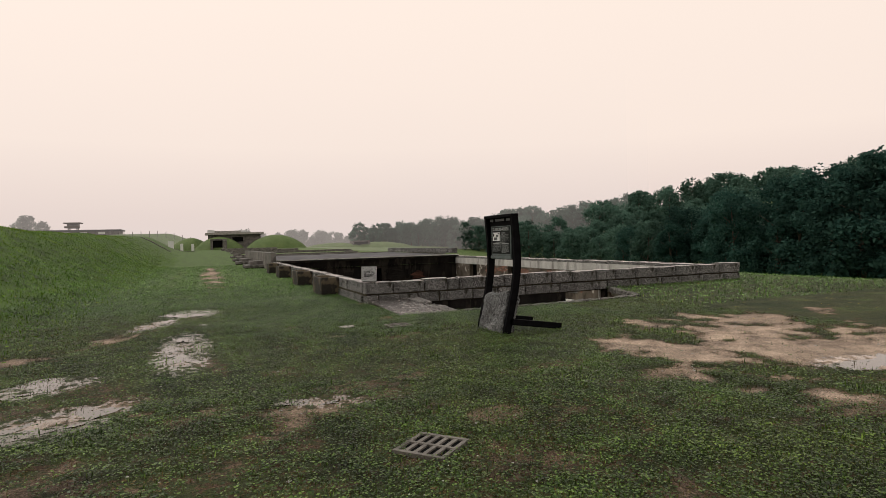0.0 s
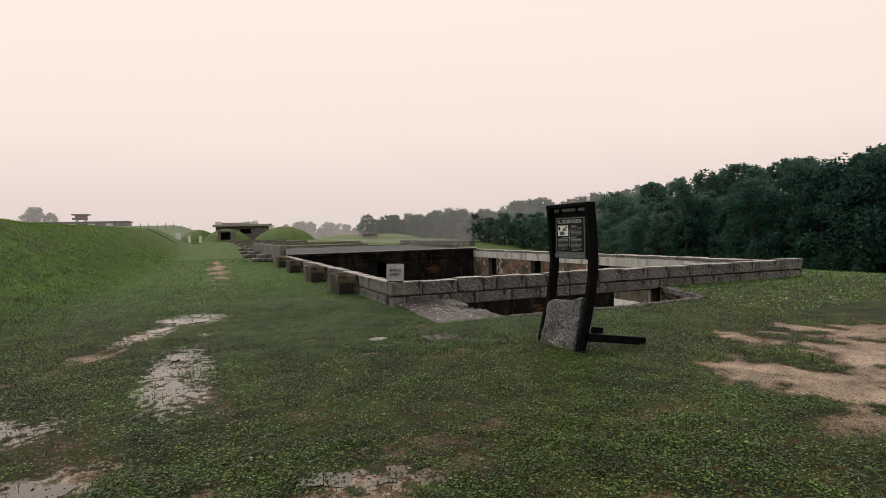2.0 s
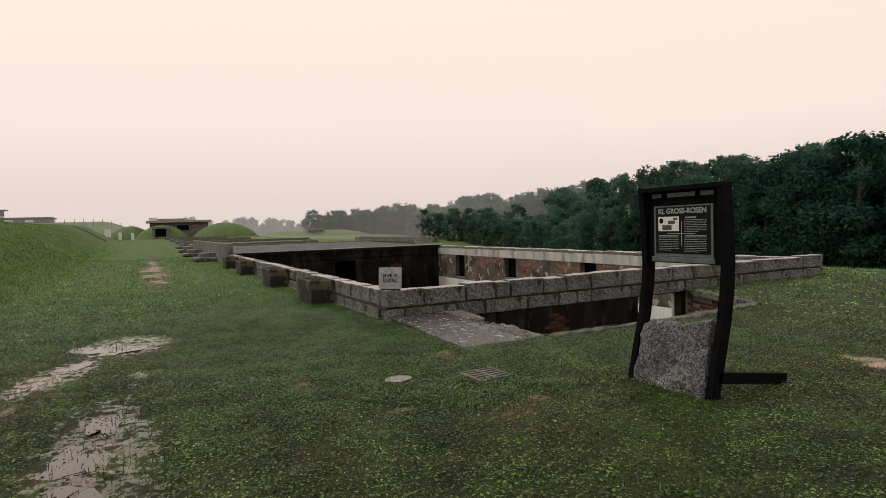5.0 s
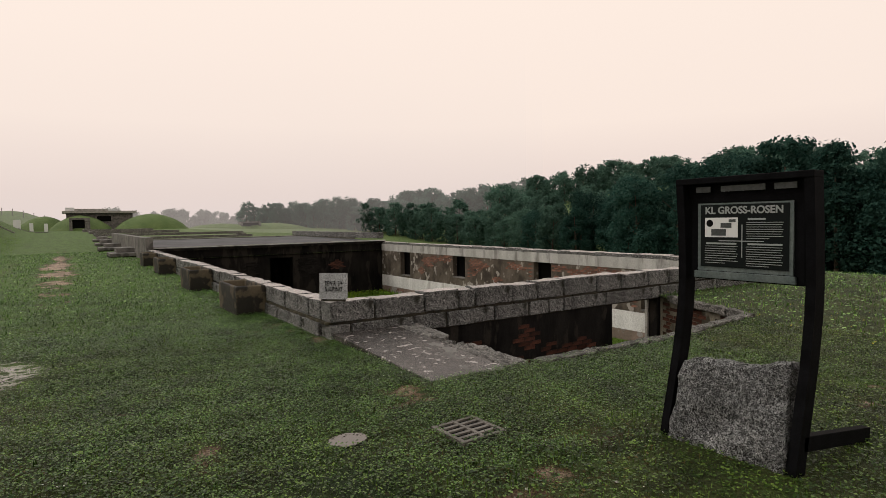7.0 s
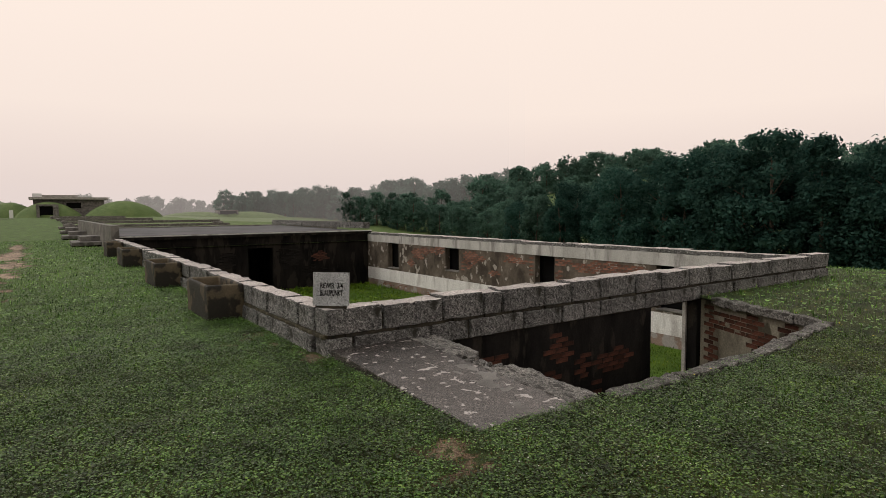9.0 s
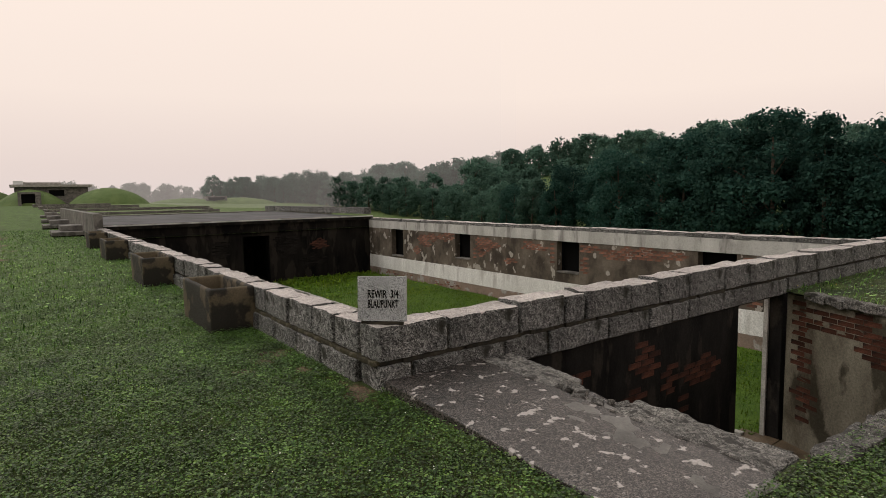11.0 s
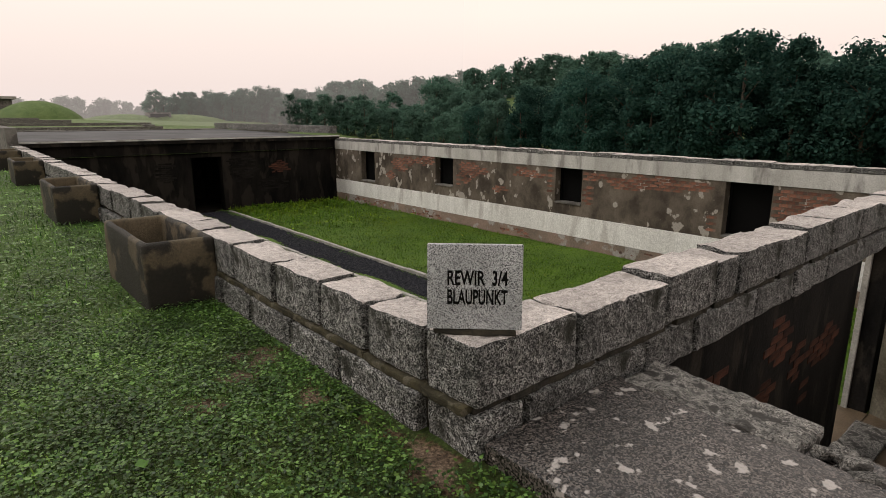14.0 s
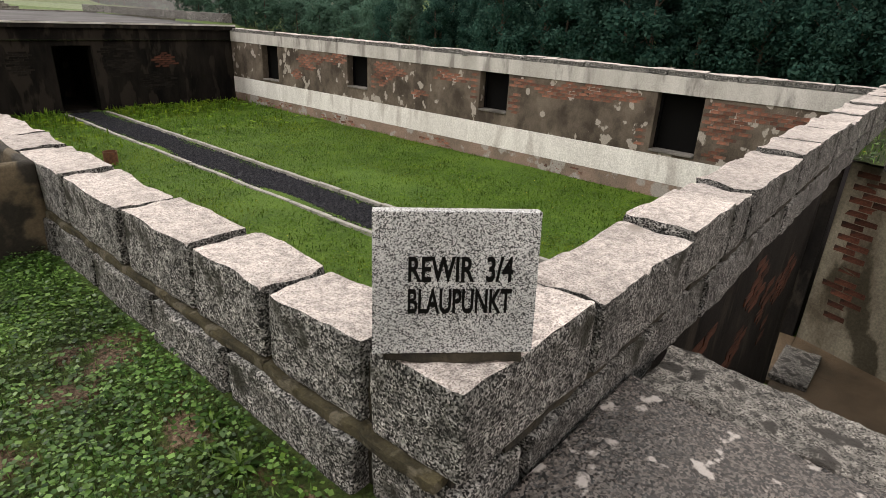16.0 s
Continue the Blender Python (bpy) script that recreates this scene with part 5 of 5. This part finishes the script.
# ---------------------------------------------------------------- rain haze over the far fields and the hill, painted on glowing sheets
def haze_glow_material(name, density):
    """Painted drizzle haze: mostly clear, pale glow, thicker towards the ground, in slow drifts."""
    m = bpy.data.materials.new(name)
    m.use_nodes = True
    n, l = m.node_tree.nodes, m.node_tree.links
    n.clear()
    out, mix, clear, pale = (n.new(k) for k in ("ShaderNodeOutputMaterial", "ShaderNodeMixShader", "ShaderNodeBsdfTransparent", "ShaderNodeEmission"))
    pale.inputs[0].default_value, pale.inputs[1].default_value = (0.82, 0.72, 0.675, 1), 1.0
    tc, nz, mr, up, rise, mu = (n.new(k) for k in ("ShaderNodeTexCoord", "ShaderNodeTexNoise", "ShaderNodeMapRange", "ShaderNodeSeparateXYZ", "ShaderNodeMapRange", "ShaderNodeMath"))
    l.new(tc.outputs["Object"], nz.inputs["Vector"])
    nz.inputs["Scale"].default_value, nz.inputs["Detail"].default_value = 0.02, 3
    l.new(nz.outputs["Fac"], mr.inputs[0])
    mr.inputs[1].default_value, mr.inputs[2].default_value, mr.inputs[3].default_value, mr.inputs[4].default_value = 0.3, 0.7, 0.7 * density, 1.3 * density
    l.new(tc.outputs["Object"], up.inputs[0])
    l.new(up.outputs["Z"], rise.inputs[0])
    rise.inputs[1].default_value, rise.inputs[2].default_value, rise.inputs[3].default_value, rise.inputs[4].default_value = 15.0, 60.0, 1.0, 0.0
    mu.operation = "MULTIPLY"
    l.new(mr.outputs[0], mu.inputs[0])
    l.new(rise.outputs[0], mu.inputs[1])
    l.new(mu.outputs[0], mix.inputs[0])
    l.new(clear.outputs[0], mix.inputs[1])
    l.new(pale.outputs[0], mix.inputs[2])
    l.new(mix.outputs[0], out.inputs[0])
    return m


def haze_sheet(name, run, density):
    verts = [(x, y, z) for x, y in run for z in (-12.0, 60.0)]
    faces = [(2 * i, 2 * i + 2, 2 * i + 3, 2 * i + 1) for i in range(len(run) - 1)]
    tagged(new(name, sheet_mesh(name, verts, faces, haze_glow_material(name, density))), "see-through glowing sheet that paints rain haze over the far fields", "mist", kind="structure")


# upright sheets whose emission lays haze over whatever stands behind
haze_sheet("backdrop_haze_glow", [(-420, 150), (-60, 150), (130, 152)], 0.11)
haze_sheet("backdrop_haze_glow_far", [(-480, 214), (-40, 214), (190, 208)], 0.20)


# ---------------------------------------------------------------- far end: bunker, mounds, tower, low buildings, steps
def mound(x, y, rx, ry, h, seed):
    bm = bmesh.new()
    bmesh.ops.create_grid(bm, x_segments=28, y_segments=20, size=1.0)
    for v in bm.verts:
        r = math.hypot(v.co.x, v.co.y)
        z = h * max(0.0, math.cos(min(1, r) * math.pi / 2)) ** 0.7
        v.co = (v.co.x * rx, v.co.y * ry, z - 0.4 + 0.12 * noise.noise(Vector((v.co.x * 4, v.co.y * 4, seed))))
    for f in bm.faces:
        f.smooth = True
    ob = part("earth_mound", bm, HAZEFIELD)
    ob.matrix_basis = pose(x, y, land(x, y))
    tagged(ob, "grassy earth mound over a bunker", "mound", "bunker mounds")


def far_end():
    base = land(6, 130)
    b = empty("bunker", pose(0, 130, base), "low concrete bunker under turf with a flat roof slab", "bunker")
    part("roof_slab", boxes((-0.2, 11.6, -1.0, 6, 3.15, 3.55), (0.4, 7.0, 0.5, 6, 3.55, 3.95)), KERBSTONE, b)
    part("wall", boxes((0.4, 11.0, 0.0, 5, 0, 3.15)), CONCRETE, b)
    part("window", boxes((5.2, 7.4, -0.06, 0.0, 1.6, 2.6)), BLACK, b, "black panel painting the dark of a wide opening")
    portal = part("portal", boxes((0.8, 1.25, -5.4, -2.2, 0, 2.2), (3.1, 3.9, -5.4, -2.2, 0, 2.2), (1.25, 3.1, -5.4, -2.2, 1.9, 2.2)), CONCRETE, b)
    part("door", boxes((1.25, 3.1, -4.9, -4.8, 0, 1.9)), BLACK, b, "black panel painting the dark of the doorway")
    part("roof_box", boxes((0.3, 1.7, -0.6, 0.6, 3.55, 4.15)), WHITEPAINT, b)
    mound(14.0, 127.5, 6.6, 5, 3.3, 1)
    mound(2.6, 129.2, 5.2, 4.6, 3.1, 2)
    mound(-3.0, 133, 4.5, 4, 3.0, 3)
    s = empty("shelter_entrance", pose(43, 168, land(43, 168)), "small dark bunker mouth in a turfed mound", "bunker")
    part("frame", boxes((-2.6, -2.2, -0.4, 3, -0.3, 1.6), (2.2, 2.6, -0.4, 3, -0.3, 1.6), (-2.6, 2.6, -0.4, 3, 1.6, 1.9)), CONCRETE, s)
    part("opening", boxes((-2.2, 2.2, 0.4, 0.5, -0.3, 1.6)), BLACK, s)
    mound(49, 171, 12, 6, 2.0, 5)
    mound(36, 171, 10, 6, 1.6, 6)
    # watchtower and long hall on the far rise
    tx, ty = -36.5, 200
    z = land(tx, ty)
    t = empty("watchtower", pose(tx, ty, z + 0.0), "small wooden watchtower with a flat overhanging roof", "tower")
    for sx in (-1.1, 1.1):
        for sy in (-1.1, 1.1):
            part("leg", boxes((sx - 0.12, sx + 0.12, sy - 0.12, sy + 0.12, -0.3, 2.2)), BARK, t)
    part("cabin", boxes((-1.4, 1.4, -1.4, 1.4, 2.0, 3.4)), CONCRETE, t)
    part("roof", boxes((-2.2, 2.2, -2.2, 2.2, 3.4, 3.7)), BARK, t)
    part("railing", boxes((-2.0, 2.0, -2.0, -1.9, 2.0, 2.6)), BARK, t)
    h = empty("long_hall", pose(-38, 196, land(-38, 196)), "long low grey hall with a shallow roof", "building")
    part("wall", boxes((-13, 14, 0, 8, -0.6, 1.0)), CONCRETE, h)
    part("roof", boxes((-13.6, 14.6, -0.6, 8.6, 1.0, 1.45), bevel=0.1), ROOFING, h)
    for k in range(5):
        part("window", boxes((-10 + k * 4.6, -8.2 + k * 4.6, -0.05, 0.0, 0.1, 0.8)), WHITEPAINT, h)
    # white markers
    for x, y, w, hh in ((-6.1, 118, 0.95, 1.5), (-4.3, 119, 0.5, 1.3), (-2.4, 120, 0.5, 1.3)):
        ob = part("marker_post", boxes((-w / 2, w / 2, -0.2, 0.2, -0.3, hh), bevel=0.03), WHITEPAINT)
        ob.matrix_basis = pose(x, y, land(x, y))
        tagged(ob, "white painted marker post on the grass", "post", "marker posts")
    # steps up the bank
    for x0, y0, x1, n in ((-4.9, 90, -8.6, 13), (-2.0, 112, -6.0, 12)):
        st = empty("bank_steps", pose(x0, y0, 0), "narrow concrete steps up the grassy bank", "steps", "bank steps")
        for k in range(n):
            x = (x1 - x0) * k / n
            ob = part("step", boxes((-0.2, 0.2, -0.7, 0.7, -0.25, 0.07)), CONCRETE, st)
            ob.matrix_basis = pose(x, 0, land(x0 + x, y0))
    # fence on the far rise
    fe = empty("fence", pose(-30, 172, 0), "row of thin fence posts on the far rise", "fence")
    for k in range(16):
        x = k * 2.0
        part("post", boxes((-0.07, 0.07, -0.07, 0.07, -0.2, 1.7)), CONCRETE, fe).matrix_basis = pose(x, 0, land(-30 + x, 172))
    # stepped slabs and low foundations beyond the roof
    for x, y, w in ((2.3, 39.4, 1.25), (2.2, 48.6, 1.3), (2.35, 58.0, 1.2), (2.5, 68.0, 1.2)):
        sl = empty("concrete_steps", pose(x, y, land(x, y)), "low dark concrete entrance steps beside the wall", "steps", "entrance steps")
        part("tread", boxes((0, w, 0, 2.6, 0.05, 0.22), bevel=0.02), CONCRETE, sl)
        part("tread", boxes((0.35, w, 0.8, 2.6, 0.22, 0.46), bevel=0.02), CONCRETE, sl)
        part("side_block", boxes((0.0, w, 0.1, 2.5, -0.2, 0.05)), DARKWALL, sl)
    for x0, x1, y, hh in ((3.6, 26, 62, 0.75), (3.6, 18, 72, 0.8), (3.2, 20, 84, 0.85), (3.0, 14, 96, 0.9), (2.5, 12, 108, 0.95)):
        fo = empty("foundation_wall", pose(x0, y, land(x0, y)), "low weathered foundation wall in the grass", "foundation", "foundations")
        part("wall", boxes((0, x1 - x0, 0, 0.4, -0.3, hh - 0.55), bevel=0.02), KERB, fo)
        part("side_wall", boxes((0, 0.4, 0.4, 7.5, -0.3, hh - 0.55), bevel=0.02), KERB, fo)
    ob = part("roof_vent", boxes((-0.5, 0.5, -0.4, 0.4, 0, 0.35), bevel=0.04), CONCRETE)
    ob.matrix_basis = pose(17.5, 75, land(17.5, 75))
    tagged(ob, "small dark concrete block in the field", "block")


far_end()


# ---------------------------------------------------------------- grass, clover and flowers
def field(name, label, count, x0, x1, y0, y1, size, material, seed, height, flat=0.5, keep=None, level=None):
    """Blades and clover leaves scattered over a stretch of ground."""
    r = np.random.RandomState(seed)
    xs, ys = r.uniform(x0, x1, count), r.uniform(y0, y1, count)
    ok = keep(xs, ys, r.rand(count))
    xs, ys = xs[ok], ys[ok]
    n = len(xs)
    z = level(xs, ys)
    s = size * (0.55 + 0.9 * r.rand(n))
    a = r.rand(n) * 2 * np.pi
    lie = r.rand(n) < flat
    up = np.where(lie, 0.25 * r.rand(n), 0.5 + 0.5 * r.rand(n))
    lift = np.where(lie, height * r.rand(n), 0.0)
    c = np.stack([xs, ys, z + lift], 1)
    d = np.stack([np.cos(a) * (1.05 - up), np.sin(a) * (1.05 - up), up], 1) * s[:, None] * np.where(lie, 1.0, 1.7)[:, None]
    w = np.stack([-np.sin(a), np.cos(a), 0.25 * r.randn(n)], 1) * (s * np.where(lie, 0.45, 0.13))[:, None]
    v = np.stack([c - 0.15 * d, c + 0.45 * d + w, c + d, c + 0.45 * d - w], 1).reshape(-1, 3)
    ob = new(name, sheet_mesh(name, v, np.arange(n * 4).reshape(-1, 4), material))
    return tagged(ob, label, "grass", kind="stuff")


def open_ground(x, y):
    pit, j = np.zeros(len(x), bool), len(PIT) - 1
    for i in range(len(PIT)):
        (xa, ya), (xb, yb) = PIT[i], PIT[j]
        if ya != yb:
            pit ^= ((ya > y) != (yb > y)) & (x < (xb - xa) * (y - ya) / (yb - ya) + xa)
        j = i
    yard = (x > X0 - 0.06) & (x < X1 + 0.05) & (y > Y0 - 0.02)
    apron = (x > 3.6) & (x < 5.02) & (y > 11.08) & (y < 13.7)
    trough_ = (x > 3.02) & (x < 3.6) & sum((y > t) & (y < t + 1.4) for t in (16.6, 21.2, 26.9, 31.5)).astype(bool)
    drain = np.hypot(x - 2.29, (y - 10.14) * 1.2) < 0.15
    for px, py in ((3.14, 9.78), (1.47, 3.87)):
        drain |= np.hypot(x - px, y - py) < 0.19
    return ~(pit | yard | apron | trough_ | drain)


def soil(x, y):
    return on_ground(LEVEL, x, y)


def bare(x, y):
    return on_ground(WORN, x, y)


def patchy(x, y, q):
    clumps = 0.25 * broken(x, y, 1.3, 3, 2) + 0.30 * broken(x, y, 5.5, 6, 2)
    grown = np.clip(1.15 - (bare(x, y) - 0.15) / 0.40 + clumps, 0.04, 1.0) * (1 - 0.85 * ease01((on_ground(WET, x, y) - 0.25) / 0.25))
    return (q < grown) & open_ground(x, y)


def tufty(x, y, q):
    return open_ground(x, y) & (q < 4 * (broken(x, y, 1.1, 14, 2) - 0.55)) & (bare(x, y) < 0.5)


def thin(x, y, q):
    b = bare(x, y)
    return open_ground(x, y) & (q < 0.18 + b * 0.8 + 0.45 * broken(x, y, 0.5, 40)) & (b < 0.62)


def courtyard(x, y):
    return FLOOR + 0.03 + 0.05 * 0.5 * broken(x, y, 0.6, 77, 1)


def off_path(x, y, q):
    return ~((x > 9.15) & (x < 10.6))


def grow():
    field("meadow_grass", "low wet grass and clover on the meadow", 480000, -4.2, 9.5, 2.0, 14.5, 0.018, GRASSLEAF, 1, 0.035, 0.65, patchy, soil)
    field("wall_foot_grass", "clover and grass at the foot of the wall", 210000, -4.2, 3.56, 14.5, 26, 0.021, CLOVERLEAF, 2, 0.04, 0.65,
          lambda x, y, q: ((q * 977) % 1 > ease01((y - 16) / 10)) & patchy(x, y, q), soil)
    field("corner_clover", "dense clover by the granite corner", 400000, -0.6, 7.4, 8.2, 16.6, 0.0150, CLOVERLEAF, 21, 0.055, 0.65,
          lambda x, y, q: ((q * 613) % 1 < ease01((x + 0.6) / 2.2 + 0.3 * broken(x, y, 1.2, 51)) * ease01((y - 8.2) / 2.4 + 0.3 * broken(x, y, 1.2, 52))) & patchy(x, y, q), soil)
    field("start_clover", "dense clover and grass round the drain", 110000, -1.6, 5.4, 2.0, 6.2, 0.016, GRASSLEAF, 22, 0.035, 0.7, patchy, soil)
    field("meadow_tufts", "taller dark grass tufts in the meadow", 60000, -4.2, 9.5, 2.0, 16, 0.034, GRASSLEAF, 3, 0.05, 0.25, tufty, soil)
    field("dry_grass", "thin dry grass on bare ground", 150000, -4.2, 9.5, 2.0, 13, 0.019, DRYGRASS, 4, 0.01, 0.5, thin, soil)
    field("far_meadow_grass", "grass of the farther meadow", 190000, -6, 24, 9, 48, 0.045, CLOVERLEAF, 5, 0.04, 0.5,
          lambda x, y, q: ((x > 9.4) | ((q * 977) % 1 < ease01((y - 14) / 9))) & patchy(x, y, q), soil)
    field("bank_grass", "rank grass on the bank", 190000, -15, -2.2, 6, 95, 0.055, BANKLEAF, 6, 0.06, 0.5, lambda x, y, q: q < ease01((-2.1 - x) / 2.4) * ease01((95 - y) / 60), soil)
    field("courtyard_grass", "short bright lawn grass in the courtyard", 120000, XIN0, XIN1, YIN0, Y1, 0.042, LAWNLEAF, 7, 0.03, 0.5, off_path, courtyard)
    field("courtyard_weeds", "taller weeds along the courtyard walls", 9000, XIN0, XIN1, 29.5, Y1 - 0.05, 0.13, LAWNLEAF, 8, 0.12, 0.5,
          lambda x, y, q: off_path(x, y, q) & (q < 0.15 + 0.85 * ease01((y - 32.5) / 3)), courtyard)
    field("clover_heads", "white clover heads in the grass", 5200, -1, 9, 2.5, 14, 0.010, CLOVERHEAD, 9, 0.05, 1.0,
          lambda x, y, q: open_ground(x, y) & (broken(x, y, 0.7, 20, 2) > 0.3) & (q > 2 * bare(x, y)), soil)
    field("yellow_flowers", "small yellow flowers in the grass", 2600, -4.5, 14, 6, 30, 0.018, FLOWER, 10, 0.10, 1.0,
          lambda x, y, q: open_ground(x, y) & ((x > 8.5) | (x < -2.4) | ((x > 5.2) & (x < 7.5) & (y > 10.3) & (y < 11))), soil)
    field("lawn_flowers", "tiny yellow flowers in the courtyard lawn", 1500, XIN0, XIN1, YIN0, Y1, 0.016, FLOWER, 12, 0.05, 1.0, off_path, courtyard)


def leaf_rosette(x, y, r, count, seed):
    rnd = random.Random(seed)
    bm = bmesh.new()
    for k in range(count):
        a = 2 * math.pi * k / count + rnd.uniform(-0.3, 0.3)
        l, w = r * rnd.uniform(0.7, 1.1), r * 0.12
        cs, sn = math.cos(a), math.sin(a)
        pts = [(0, 0.0, 0.005), (l * 0.4, w, 0.5 * r * 0.5), (l, 0, 0.25 * r * rnd.uniform(0.5, 1.6)), (l * 0.4, -w, 0.5 * r * 0.5)]
        bm.faces.new([bm.verts.new((px * cs - py * sn, px * sn + py * cs, pz)) for px, py, pz in pts])
    ob = part("plantain_rosette", bm, GRASSLEAF)
    ob.matrix_basis = pose(x, y, land(x, y))
    tagged(ob, "rosette of narrow green weed leaves at the wall", "weed", "weeds at the wall")


def pebbles():
    r = np.random.RandomState(8)
    n = 900
    xs, ys = r.uniform(-3, 8.5, n), r.uniform(2.2, 13.5, n)
    ok = open_ground(xs, ys) & (bare(xs, ys) > 0.2 + 0.4 * r.rand(n))
    xs, ys = xs[ok], ys[ok]
    zs = soil(xs, ys)
    verts, faces = [], []
    for x, y, z in zip(xs, ys, zs):
        s, a, k = r.uniform(0.006, 0.022), r.rand() * 6.28, len(verts)
        for ang, rad, h in ((0, 1, 0.2), (1.3, 0.8, 0.3), (2.4, 1.1, 0.2), (3.9, 0.8, 0.25), (5.1, 1, 0.2), (0, 0.1, 0.75)):
            verts.append((x + s * rad * math.cos(a + ang), y + s * rad * math.sin(a + ang), z + s * h))
        faces += [(k + i, k + (i + 1) % 5, k + 5) for i in range(5)]
    tagged(new("pebbles", sheet_mesh("pebbles", verts, faces, KERBSTONE)), "small pale pebbles scattered on the bare soil", "pebbles", kind="stuff")


grow()
pebbles()
for k, (px, py, pr) in enumerate([(3.38, 14.35, 0.09), (3.42, 14.6, 0.08), (3.33, 14.48, 0.06), (2.1, 13.6, 0.05), (2.6, 15.2, 0.06)]):
    leaf_rosette(px, py, pr, 13, k)
